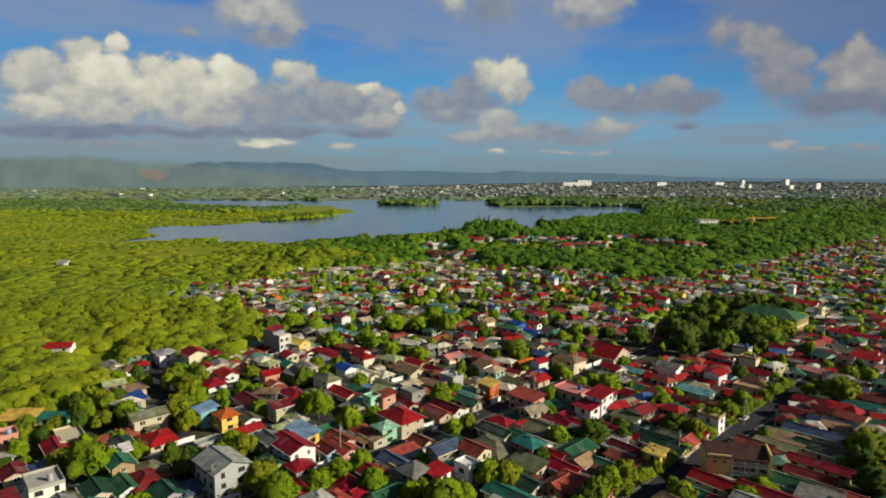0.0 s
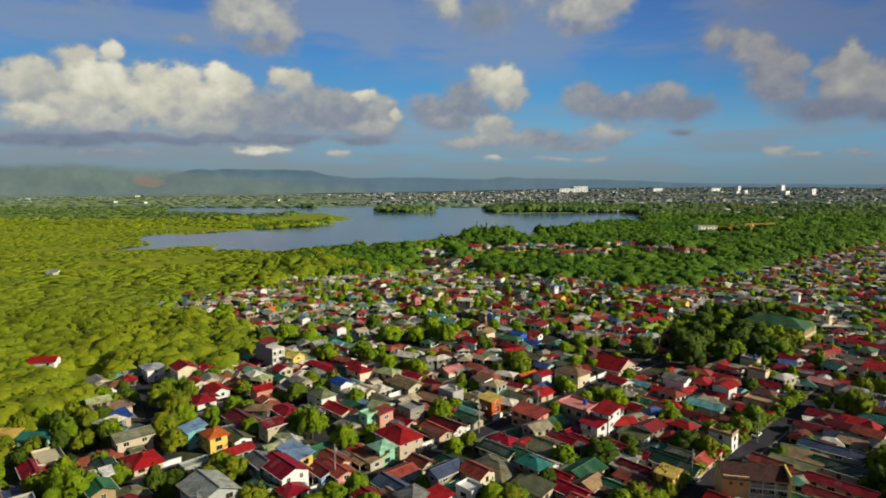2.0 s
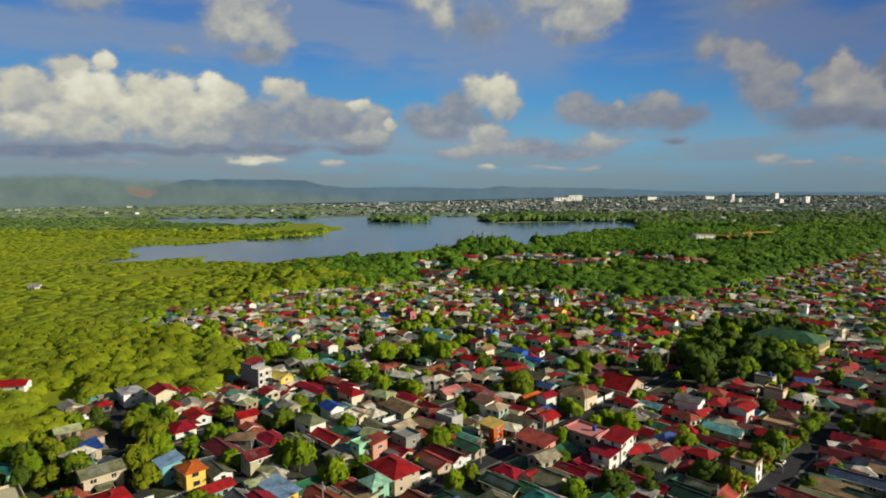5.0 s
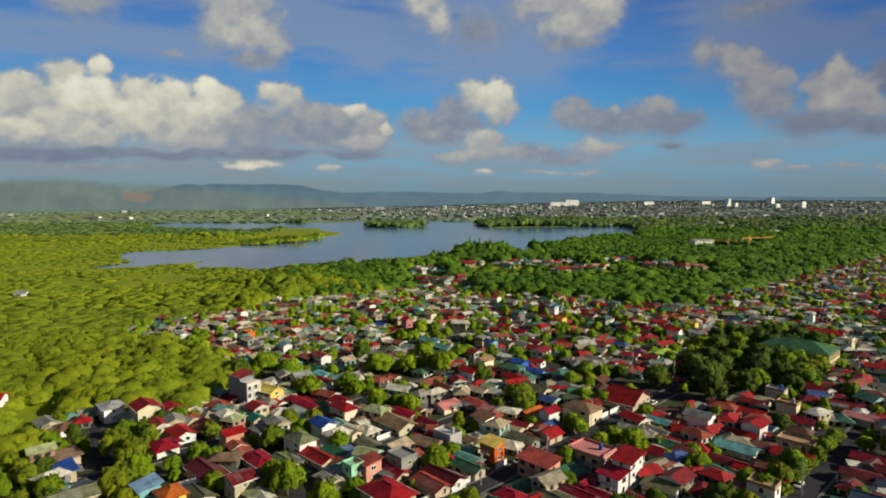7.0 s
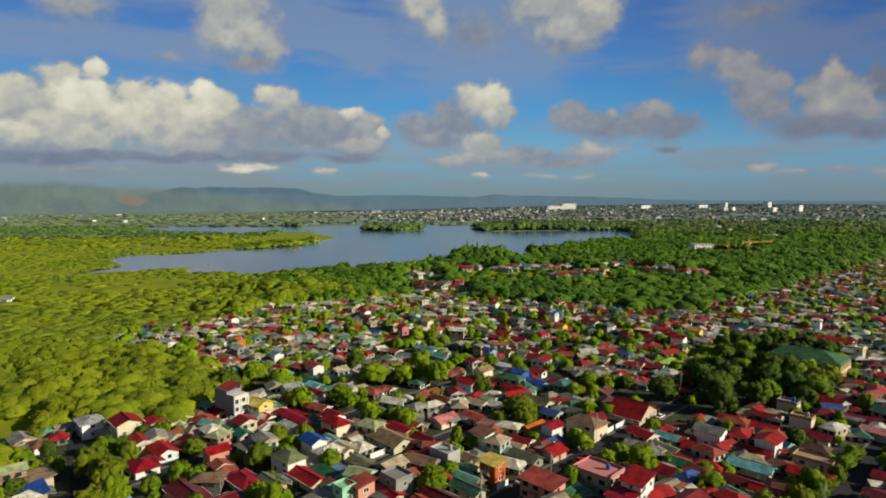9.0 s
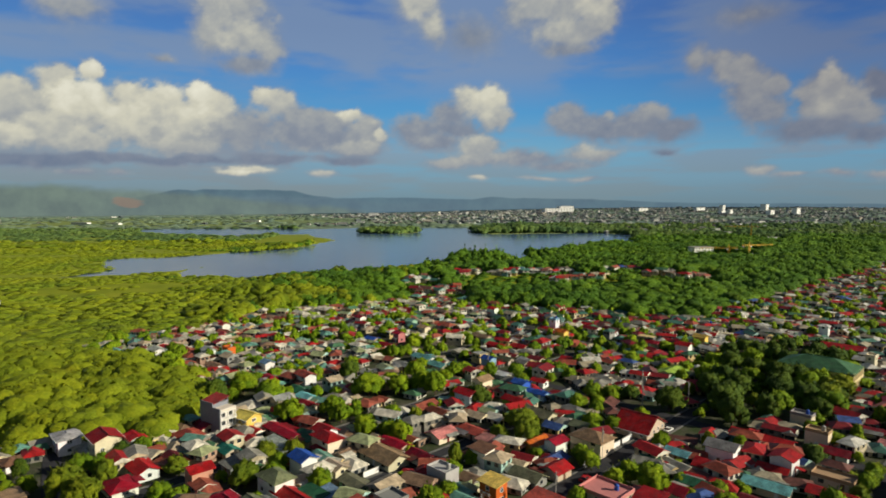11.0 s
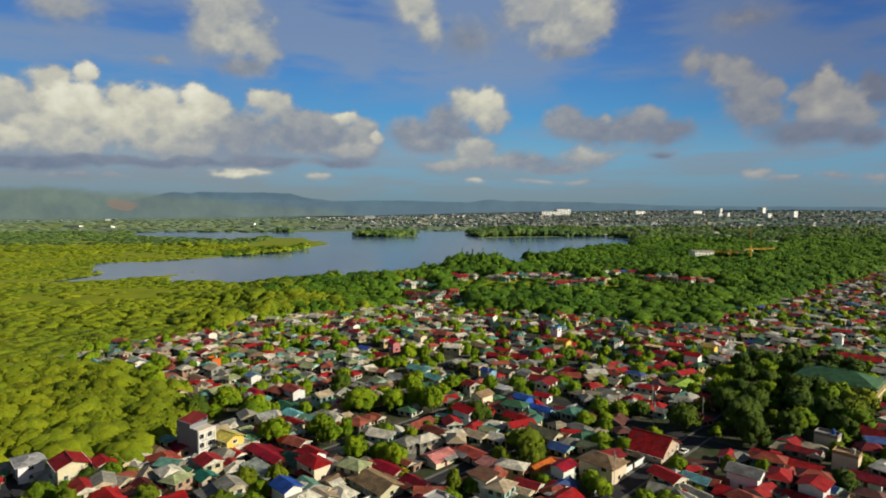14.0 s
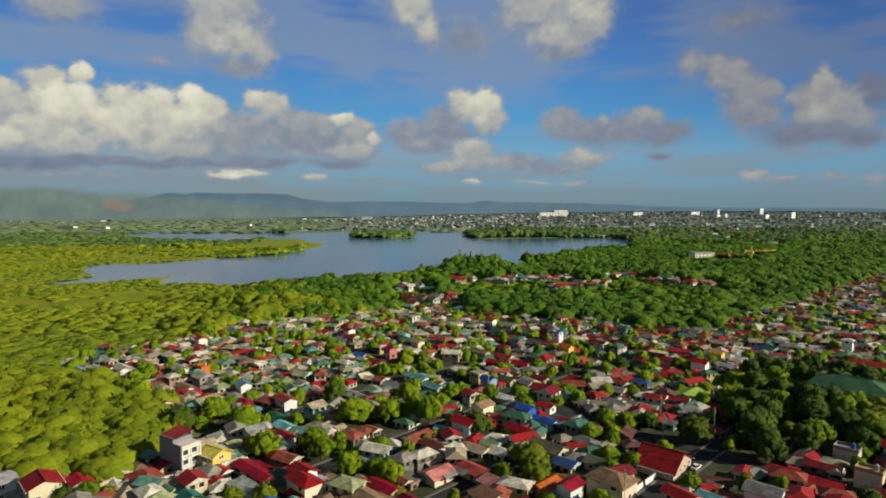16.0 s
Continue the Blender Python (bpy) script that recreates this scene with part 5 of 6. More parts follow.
house(-2.9, 163.4, 8.1, 5.9, 38, 1, "gable", "brick-red", "beige")
house(2.9, 169.3, 5.9, 4.4, -48, 1, "gable", "rust", "beige")
house(-4.3, 157.0, 8.9, 5.9, -51, 1, "gable", "slate blue", "grey")
house(0.6, 147.0, 5.9, 5.9, -49, 2, "hip", "grey", "grey")
house(6.6, 146.0, 5.2, 4.4, -51, 2, "shed", "red", "white")
house(-16.5, 145.3, 7.4, 6.7, -51, 1, "hip", "crimson", "beige")
house(-12.0, 142.7, 6.7, 4.4, 42, 1, "gable", "crimson", "beige")
house(-5.7, 141.3, 8.9, 5.9, 40, 1, "gable", "green", "beige")
house(-27.0, 144.3, 5.9, 5.2, -52, 1, "gable", "red", "white")
house(-27.9, 139.5, 6.7, 5.2, -49, 1, "gable", "crimson", "white")
house(-37.3, 158.0, 6.7, 5.2, -52, 1, "gable", "green", "beige")
house(17.1, 252.1, 8.1, 6.7, 39, 1, "gable", "pink", "cream", far=True)
house(27.4, 253.7, 10.4, 5.2, -50, 1, "gable", "brick-red", "beige", far=True)
house(31.8, 243.5, 6.7, 3.7, -51, 1, "shed", "pink", "beige", far=True)
house(27.9, 230.7, 5.9, 4.4, -52, 2, "shed", "brown", "white", far=True)
house(46.6, 240.9, 8.1, 6.7, 38, 1, "gable", "orange", "yellow", far=True)
house(51.8, 235.9, 5.9, 4.4, 38, 2, "gable", "crimson", "white", far=True)
house(48.2, 222.1, 6.7, 5.9, 39, 1, "gable", "red", "beige", far=True)
house(64.4, 238.7, 11, 8, -51, 2, "hip", "tan", "cream", far=True)
house(86.4, 254.4, 12.0, 15.0, -46, 1, "gable", "red", "beige", rise=3.8)
house(67.1, 253.9, 8.9, 5.2, -48, 1, "gable", "olive", "beige", far=True)
house(27.6, 209.2, 5.9, 4.4, -51, 2, "shed", "yellow", "orange")
house(39.0, 196.9, 10.4, 5.9, -51, 2, "shed", "brick-red", "salmon")
house(39.3, 218.9, 8.9, 5.2, -50, 1, "gable", "olive", "grey", far=True)
house(14.8, 217.9, 7.4, 5.2, -49, 2, "flat", "pale grey", "pale grey", far=True)
house(12.0, 194.8, 11.1, 5.9, -48, 1, "gable", "maroon", "white")
house(19.4, 200.1, 8.9, 4.4, -49, 1, "gable", "green", "beige")
house(43.3, 193.2, 6.7, 5.9, 39, 1, "gable", "green", "beige")
house(62.3, 190.8, 5.5, 7, -49, 3, "shed", "red", "white")
house(57.4, 187.5, 6, 6, -51, 2, "shed", "crimson", "white")
house(56.0, 202.4, 11, 9, -50, 2, "flat", "pink", "beige")
house(50.1, 187.8, 5.9, 4.4, 38, 1, "gable", "crimson", "white")
house(45.7, 183.1, 10.4, 3.7, -50, 1, "gable", "crimson", "beige")
house(51.7, 180.6, 7.4, 3.7, -51, 1, "gable", "crimson", "beige")
house(28.4, 182.4, 7.4, 5.2, -48, 1, "hip", "crimson", "beige")
house(38.7, 180.3, 9.6, 4.4, -50, 1, "gable", "olive", "cream")
house(37.6, 175.0, 8.1, 3.7, -50, 1, "shed", "olive", "beige")
house(25.7, 175.7, 10.4, 5.2, -48, 1, "gable", "dark green", "beige")
house(32.3, 172.3, 5.9, 4.4, -48, 1, "gable", "green", "beige")
house(22.9, 164.5, 12, 9, -48, 1, "hip", "olive", "cream")
house(36.8, 166.8, 6.7, 5.2, -51, 1, "gable", "pale grey", "white")
house(13.7, 165.5, 11.8, 6.7, -48, 1, "gable", "dark green", "beige")
house(68.7, 183.9, 8.1, 4.4, -49, 1, "shed", "olive", "white")
house(76.2, 207.7, 8.1, 5.2, -51, 1, "gable", "crimson", "beige", far=True)
house(83.9, 211.0, 7.4, 4.4, -48, 1, "gable", "green", "beige", far=True)
house(94.0, 220.0, 8.1, 5.9, -52, 1, "gable", "red", "beige", far=True)
house(89.0, 230.3, 6.7, 4.4, -52, 1, "gable", "aqua", "beige", far=True)
house(64.5, 172.0, 7.4, 4.4, -48, 1, "gable", "crimson", "white")
house(58.9, 168.2, 8.1, 5.2, -48, 1, "shed", "pale grey", "pale grey")
house(61.9, 161.6, 11.1, 5.2, -52, 1, "gable", "maroon", "white")
house(72.8, 168.6, 9.6, 5.2, -49, 1, "gable", "dark green", "beige")
house(46.7, 162.6, 10.4, 6.7, 41, 1, "gable", "green", "beige")
house(39.8, 158.8, 5.2, 4.4, -49, 1, "gable", "red", "white")
house(41.0, 151.6, 8.1, 5.2, -52, 1, "gable", "crimson", "beige")
house(58.1, 156.0, 9.6, 3, -51, 1, "shed", "rust", "white")
house(53.4, 151.4, 11.1, 4.4, -51, 1, "gable", "green", "white")
house(31.0, 153.8, 8.9, 5.2, -49, 1, "shed", "olive", "beige")
house(44.1, 142.6, 13.3, 5.9, -48, 1, "gable", "brick-red", "salmon")
house(37.7, 143.6, 6.7, 5.9, 40, 1, "gable", "brick-red", "salmon")
house(23.9, 139.1, 11.1, 5.9, -48, 1, "gable", "teal", "cream")
house(29.1, 144.2, 7.4, 5.2, -52, 1, "gable", "dark green", "beige")
house(14.5, 149.2, 5.2, 4.4, -48, 2, "flat", "white", "white")
house(101.8, 227.8, 8.1, 6.7, -48, 2, "gable", "grey", "white", far=True)
house(118.7, 243.4, 8.1, 5.2, -50, 1, "gable", "red", "beige", far=True)
house(124.3, 235.3, 8.9, 5.2, -48, 1, "gable", "red", "beige", far=True)
house(144.3, 251.5, 6.7, 4.4, -52, 2, "flat", "grey", "cream", far=True)
house(138.8, 236.1, 6.7, 4.4, -52, 2, "flat", "tan", "cream", far=True)
house(115.7, 218.8, 6.7, 5.9, 38, 2, "gable", "red", "white", far=True)
house(103.1, 207.3, 11.1, 5.2, -48, 1, "gable", "aqua", "beige", far=True)
house(137.5, 226.5, 7.4, 5.2, -50, 1, "gable", "crimson", "white", far=True)
house(124.5, 209.9, 10.4, 5.9, -50, 1, "flat", "tan", "beige", far=True)
house(116.9, 200.8, 10.4, 5.2, -48, 1, "gable", "red", "beige", far=True)
house(111.0, 216.9, 7.4, 4.4, -49, 1, "gable", "red", "beige", far=True)
house(100.3, 189.8, 13.3, 4.4, -49, 1, "gable", "red", "beige")
house(94.6, 197.9, 8.1, 4.4, -51, 1, "gable", "maroon", "beige", far=True)
house(93.9, 178.6, 6.7, 5.2, -48, 2, "flat", "tan", "white")
house(85.6, 172.0, 7.4, 5.9, -52, 1, "gable", "red", "beige")
house(80.5, 166.4, 5.9, 5.2, 41, 1, "gable", "brick-red", "beige")
house(73.5, 164.5, 11.8, 5.9, -52, 1, "gable", "dark green", "beige")
house(77.6, 170.3, 7.4, 5.2, -50, 1, "gable", "olive", "beige")
house(66.2, 154.0, 4.4, 3.7, -49, 2, "shed", "yellow", "yellow")
house(78.3, 142.3, 13.3, 5.2, -52, 1, "gable", "red", "beige")
house(86.7, 135.7, 12.6, 6.7, -49, 1, "gable", "crimson", "beige")
house(70.1, 136.9, 11.8, 5.2, -49, 1, "gable", "teal", "beige")
house(96.3, 142.3, 10.4, 5.9, -49, 1, "gable", "green", "beige")
house(99.9, 163.7, 9.6, 4.4, -52, 1, "gable", "brick-red", "beige")
house(110.4, 166.4, 10.4, 5.2, -48, 1, "shed", "tan", "cream")
house(104.2, 161.9, 10.4, 3, -52, 1, "shed", "olive", "beige")
house(117.3, 159.4, 13.3, 5.9, -52, 1, "gable", "dark green", "beige")
house(110.6, 150.8, 14.8, 4.4, -49, 1, "gable", "crimson", "beige")
house(104.4, 145.4, 11.1, 4.4, -48, 1, "gable", "maroon", "beige")
house(101.6, 139.1, 11.1, 4.4, -50, 1, "gable", "olive", "pale grey")
house(127.6, 185.3, 11.1, 4.4, -49, 1, "gable", "maroon", "beige", far=True)
house(131.7, 178.5, 9.6, 4.4, -49, 1, "gable", "slate blue", "beige", far=True)
house(138.5, 195.7, 10.4, 5.2, -52, 1, "gable", "crimson", "beige", far=True)
house(138.1, 187.1, 8.9, 4.4, -50, 1, "gable", "maroon", "beige", far=True)
house(152.9, 190.6, 10.4, 5.2, -49, 1, "gable", "teal", "beige", far=True)
house(160.7, 197.3, 8.9, 4.4, -52, 1, "gable", "rust", "beige", far=True)
house(133.1, 173.8, 10.4, 5.2, -52, 1, "shed", "tan", "beige", far=True)
house(121.1, 172.1, 11.8, 4.4, -48, 1, "gable", "slate blue", "beige")
house(126.3, 166.9, 9.6, 4.4, -49, 1, "gable", "slate blue", "beige")
house(188.7, 235.7, 9.6, 6.7, -49, 2, "gable", "red", "white", far=True)
house(214.8, 284.7, 11.1, 5.9, -50, 1, "gable", "red", "white", far=True)
house(164.3, 241.0, 13.3, 4.4, -48, 1, "gable", "crimson", "beige", far=True)
house(159.8, 226.4, 11.8, 3.7, -52, 1, "shed", "pink", "beige", far=True)
house(219.6, 275.7, 10.4, 5.9, -51, 1, "gable", "crimson", "beige", far=True)
house(222.6, 314.8, 3.7, 5.2, -52, 3, "flat", "cream", "cream", far=True)
house(-81.2, 364.6, 6.1, 4.1, -51, 2, "flat", "orange", "orange", far=True)
house(-152.7, 376.8, 5.4, 4.1, -50, 1, "gable", "pale blue", "white", far=True)
house(-140.3, 374.6, 6.8, 4.1, -52, 1, "gable", "aqua", "beige", far=True)
house(-133.3, 376.9, 6.8, 4.1, -50, 1, "gable", "pale grey", "white", far=True)
house(-116.5, 365.3, 8.2, 4.8, -51, 2, "gable", "pale grey", "white", far=True)
house(-82.1, 343.1, 9.5, 4.8, -49, 1, "gable", "tan", "white", far=True)
house(-99.7, 425.6, 5.4, 4.8, -51, 2, "gable", "red", "white", far=True)
house(-83.2, 417.9, 6.8, 4.1, -51, 1, "gable", "brick-red", "beige", far=True)
house(-118.5, 403.5, 8.2, 4.8, -52, 1, "gable", "brick-red", "beige", far=True)
house(-111.7, 410.1, 6.8, 4.8, -50, 1, "gable", "rust", "beige", far=True)
house(-121.1, 364.9, 8.2, 4.8, -51, 1, "gable", "brick-red", "beige", far=True)
house(-91.0, 363.8, 6.8, 4.8, -50, 2, "gable", "pale grey", "white", far=True)
house(-56.7, 336.6, 5.4, 4.8, -51, 2, "gable", "pale blue", "white", far=True)
house(-53.2, 320.5, 10.9, 6.1, -49, 1, "hip", "crimson", "white", far=True)
house(-36.5, 315.8, 8.8, 5.4, -51, 2, "gable", "brick-red", "white", far=True)
house(-37.1, 302.6, 8.2, 5.4, -50, 1, "gable", "green", "cream", far=True)
house(-33.0, 293.2, 7.5, 4.8, -50, 1, "gable", "aqua", "white", far=True)
house(-31.6, 284.8, 7.5, 4.1, -51, 1, "gable", "red", "beige", far=True)
house(-41.3, 284.2, 6.1, 4.8, 41, 2, "gable", "pale grey", "beige", far=True)
house(-48.0, 391.8, 6.1, 4.8, -52, 1, "gable", "mint", "mint", far=True)
house(-24.9, 378.2, 8.2, 5.4, -49, 1, "gable", "beige", "cream", far=True)
house(-31.1, 363.0, 6.8, 4.1, -52, 1, "shed", "aqua", "white", far=True)
house(-22.3, 428.1, 8.8, 5.4, -50, 1, "gable", "pale grey", "white", far=True)
house(-19.3, 442.1, 5.4, 4.8, -50, 2, "gable", "crimson", "white", far=True)
house(12.8, 427.8, 5.4, 4.8, -50, 2, "gable", "mint", "mint", far=True)
house(4.7, 393.9, 4.8, 4.8, -52, 2, "gable", "crimson", "pink", far=True)
house(19.6, 408.2, 6.1, 4.8, -50, 2, "gable", "tan", "cream", far=True)
house(-10.4, 392.8, 7.5, 4.8, -48, 1, "gable", "blue", "beige", far=True)
house(-2.1, 378.3, 8.2, 4.8, -48, 1, "gable", "red", "beige", far=True)
house(16.5, 350.4, 12.2, 5.4, -51, 1, "gable", "aqua", "white", far=True)
house(6.2, 337.7, 9.5, 4.8, -49, 1, "gable", "pale grey", "beige", far=True)
house(22.5, 335.3, 9.5, 4.8, -51, 1, "gable", "aqua", "beige", far=True)
house(-8.9, 325.0, 8.8, 5.4, -49, 1, "gable", "pale grey", "yellow", far=True)
house(54.3, 362.4, 7.5, 5.4, -49, 2, "gable", "red", "red", far=True)
house(68.3, 367.7, 8.2, 6.1, -49, 1, "gable", "red", "beige", far=True)
house(46.5, 335.8, 5.4, 4.8, -51, 2, "gable", "blue", "pale blue", far=True)
house(51.6, 393.8, 11.6, 5.4, -52, 1, "gable", "tan", "beige", far=True)
house(98.8, 412.4, 4.8, 4.1, -52, 3, "flat", "pale blue", "white", far=True)
house(97.0, 389.9, 6.1, 4.8, -50, 2, "gable", "orange", "yellow", far=True)
house(53.7, 296.5, 5.4, 5.4, -50, 2, "gable", "blue", "blue", far=True)
house(64.0, 306.4, 6.1, 4.1, -48, 1, "gable", "red", "white", far=True)
house(59.3, 291.2, 8.8, 4.1, -49, 1, "gable", "blue", "pale blue", far=True)
house(49.3, 319.5, 8.8, 4.8, -50, 1, "gable", "white", "pale grey", far=True)
house(38.3, 301.8, 6.8, 5.4, 40, 2, "gable", "tan", "cream", far=True)
house(29.9, 285.2, 8.2, 5.4, -52, 2, "gable", "red", "white", far=True)
house(48.2, 283.2, 8.2, 4.8, -51, 1, "gable", "red", "lime green", far=True)
house(54.2, 267.1, 10.9, 6.8, -49, 1, "gable", "olive", "beige", far=True)
house(17.9, 272.5, 7.5, 4.8, -52, 1, "gable", "rust", "white", far=True)
house(127.1, 315.1, 15, 9, 41, 1, "gable", "lime green", "cream", far=True)
house(176.0, 335.0, 10.9, 4.8, -51, 1, "gable", "tan", "beige", far=True)
house(169.9, 371.5, 6.1, 4.8, -50, 2, "gable", "yellow", "yellow", far=True)
house(151.6, 354.2, 6.8, 4.8, -49, 2, "gable", "red", "white", far=True)
house(142.2, 370.9, 7.5, 4.8, -50, 1, "gable", "crimson", "beige", far=True)
house(248.9, 381.2, 4.8, 4.1, -49, 3, "hip", "white", "white", far=True)
house(290.8, 501.5, 6.8, 4.8, -50, 1, "gable", "red", "white", far=True)
house(303.4, 488.3, 10.2, 4.8, -52, 1, "gable", "brick-red", "cream", far=True)
house(229.6, 342.1, 17.7, 8.2, -49, 2, "gable", "red", "white", far=True)
house(198.0, 417.8, 10.9, 4.8, -52, 1, "flat", "pale grey", "cream", far=True)
house(174.8, 408.7, 8.2, 5.4, -49, 1, "hip", "crimson", "beige", far=True)
house(177.7, 440.5, 8.2, 4.8, -49, 1, "gable", "maroon", "white", far=True)
house(123.0, 421.5, 7.5, 4.8, -49, 1, "gable", "red", "white", far=True)
house(129.0, 399.4, 8.2, 4.8, -48, 1, "gable", "brick-red", "white", far=True)
house(93.9, 409.7, 8.8, 4.8, -51, 1, "gable", "red", "beige", far=True)
house(58.1, 436.0, 7.5, 4.1, -52, 1, "gable", "crimson", "beige", far=True)
house(70.0, 465.3, 6.1, 4.8, -50, 2, "gable", "red", "white", far=True)
house(70.8, 344.4, 8.2, 4.8, -48, 1, "gable", "maroon", "beige", far=True)
house(56.4, 343.1, 6.8, 4.8, -52, 1, "gable", "olive", "beige", far=True)
house(86.4, 340.2, 6.1, 4.8, -50, 1, "gable", "red", "white", far=True)
house(-19.9, 244.8, 9.5, 5.4, -51, 2, "hip", "red", "cream", far=True)
house(-64.5, 266.1, 10.2, 6.1, -51, 1, "gable", "crimson", "beige", far=True)

house(-295.8, 529.6, 8, 6, 10, 1, "shed", "pale grey", "white", far=True)

# single trees
tree(-83.0, 155.1, 6.5, 11, "green")
tree(-76.0, 163.5, 4, 7, "green")
tree(-93.4, 159.5, 4, 7, "olive")
tree(-86.0, 218.9, 5.5, 11, "olive")
tree(-78.9, 213.0, 5, 10, "olive")
tree(-75.3, 194.1, 5, 10, "olive")
tree(-72.6, 203.1, 4, 9, "green")
tree(-68.8, 184.1, 4, 8, "olive")
tree(-30.1, 191.5, 5, 11, "green")
tree(-34.9, 198.3, 4, 8, "green")
tree(-19.0, 180.7, 4.5, 10, "green")
tree(-40.6, 223.2, 4.5, 8, "olive")
tree(-32.9, 224.5, 3.5, 7, "green")
tree(-46.8, 165.8, 4.5, 8, "olive")
tree(-37.2, 147.0, 5, 9, "olive")
tree(-31.4, 138.9, 5, 10, "green")
tree(-19.1, 151.2, 4, 7, "green")
tree(-22.8, 146.4, 4, 7, "green")
tree(-13.7, 155.9, 3.5, 7, "green")
tree(-9.7, 144.5, 4, 8, "green")
tree(7.8, 134.6, 6, 10, "green")
tree(12.8, 176.6, 3, 7, "green")
tree(10.2, 202.6, 4.5, 9, "green")
tree(45.4, 247.6, 5, 9, "olive")
tree(-38.4, 274.1, 4.5, 8, "green")
tree(-17.6, 270.0, 4.5, 8, "green")
tree(-0.2, 254.2, 4, 7, "green")
tree(72.0, 210.6, 5, 9, "green")
tree(59.2, 225.8, 3.5, 7, "green")
tree(62.2, 212.7, 3.5, 7, "green")
tree(54.1, 170.8, 5.5, 8, "dark")
tree(20.0, 146.1, 4, 9, "green")
tree(23.9, 145.3, 4, 9, "olive")
tree(43.2, 169.6, 4, 7, "green")
tree(65.3, 179.3, 3, 5, "dark")
tree(49.3, 141.4, 3.6, 9, "green")
tree(55.4, 146.4, 3.6, 8, "olive")
tree(45.5, 138.2, 3.6, 8, "green")
tree(66.2, 155.5, 3.6, 7, "green")
tree(81.1, 175.6, 5, 8, "dark")
tree(94.2, 186.8, 3, 6, "green")
tree(85.5, 171.7, 3.6, 8, "olive")
tree(95.4, 180.0, 3.6, 8, "green")
tree(103.2, 186.6, 3.6, 8, "olive")
tree(113.2, 195.0, 3.6, 8, "green")
tree(104.3, 187.5, 3.5, 7, "olive")
tree(150.9, 199.2, 6.5, 11, "olive")
tree(128.5, 157.0, 6.5, 10, "olive")
tree(169.3, 219.6, 4, 8, "olive")
tree(115.4, 137.8, 5, 9, "dark")
tree(121.3, 150.1, 4, 8, "dark")
tree(66.2, 137.7, 4, 6, "olive")
tree(79.9, 133.7, 4, 7, "green")
tree(-60.9, 215.5, 3.5, 6, "green")
tree(-65.5, 207.3, 3, 6, "green")
tree(-105.2, 193.9, 4, 8, "green")
tree(-91.5, 193.2, 4, 8, "green")
tree(-95.9, 185.8, 4, 7, "olive")
tree(-113.9, 176.6, 4, 7, "olive")
tree(-56.5, 213.9, 3, 5, "green")
tree(62.8, 169.8, 3, 6, "dark")
tree(42.7, 135.8, 3.6, 6, "dark")
tree(35.8, 158.3, 3, 6, "dark")
tree(12.1, 137.5, 4, 7, "green")
tree(121.2, 256.2, 6, 12, "dark")
tree(129.4, 286.6, 6, 12, "dark")
tree(140.5, 285.9, 6, 12, "dark")
tree(-8.7, 299.2, 7.5, 11, "green")
tree(-18.6, 325.6, 5, 9, "dark")
tree(3.5, 299.8, 5, 10, "green")
tree(13.0, 303.3, 5, 10, "green")
tree(18.3, 297.4, 5, 12, "green")
tree(11.0, 322.7, 5, 9, "green")
tree(-8.3, 256.3, 4.5, 9, "green")
tree(3.2, 251.5, 4.5, 8, "green")
tree(-21.3, 276.4, 5, 9, "green")
tree(33.7, 285.0, 6, 9, "dark")
tree(45.6, 255.9, 6.5, 10, "olive")
tree(81.1, 287.7, 4.5, 8, "green")
tree(96.1, 286.2, 4, 7, "dark")
tree(-36.0, 274.0, 5, 9, "green")
tree(1.3, 358.1, 3.5, 8, "green")
tree(-47.8, 296.9, 6, 10, "green")
tree(-60.2, 305.5, 6, 11, "green")
tree(-69.2, 296.2, 6, 11, "dark")
tree(-95.1, 329.3, 6, 11, "green")
tree(105.6, 272.2, 6.5, 11, "dark")
tree(125.4, 268.7, 7, 12, "dark")
tree(142.5, 299.0, 7, 11, "dark")
tree(157.2, 284.4, 7, 11, "dark")
tree(160.6, 272.3, 7, 11, "dark")
tree(168.4, 271.5, 7, 11, "olive")
tree(181.6, 304.3, 6, 10, "dark")
tree(56.8, 322.0, 4, 7, "green")
tree(-4.9, 408.8, 3.5, 7, "green")
tree(5.7, 304.2, 4, 8, "green")
tree(87.6, 285.8, 3.5, 7, "green")
tree(44.9, 321.3, 3.5, 8, "green")
tree(-42.8, 399.7, 4, 7, "green")
tree(-59.9, 414.2, 4, 7, "olive")
tree(-108.9, 358.8, 4, 7, "green")
tree(-24.7, 391.9, 4, 7, "green")
tree(12.4, 376.8, 4, 7, "green")
tree(28.9, 322.8, 4.5, 8, "green")
tree(86.0, 356.1, 3.5, 6, "dark")
tree(115.5, 361.3, 4, 7, "dark")

tree(171, 306, 5.5, 10, "dark")
tree(175, 299, 6, 11, "dark")
tree(180, 292, 5.5, 10.5, "green")
tree(185.5, 285.5, 5.5, 10, "olive")
tree(168, 299, 6, 11, "dark")
tree(174, 290.5, 5.5, 10, "green")
tree(179, 284, 5, 9, "olive")

# poles along the streets
utility_pole(22, 193.3)
utility_pole(43, 203.7)
utility_pole(65.6, 232.7)
utility_pole(103.6, 292.9)
utility_pole(96, 274.4)
utility_pole(115.8, 277.6)
utility_pole(45, 328.4)
utility_pole(74, 157)
utility_pole(106, 181)
utility_pole(-20, 165)
utility_pole(-48, 142)


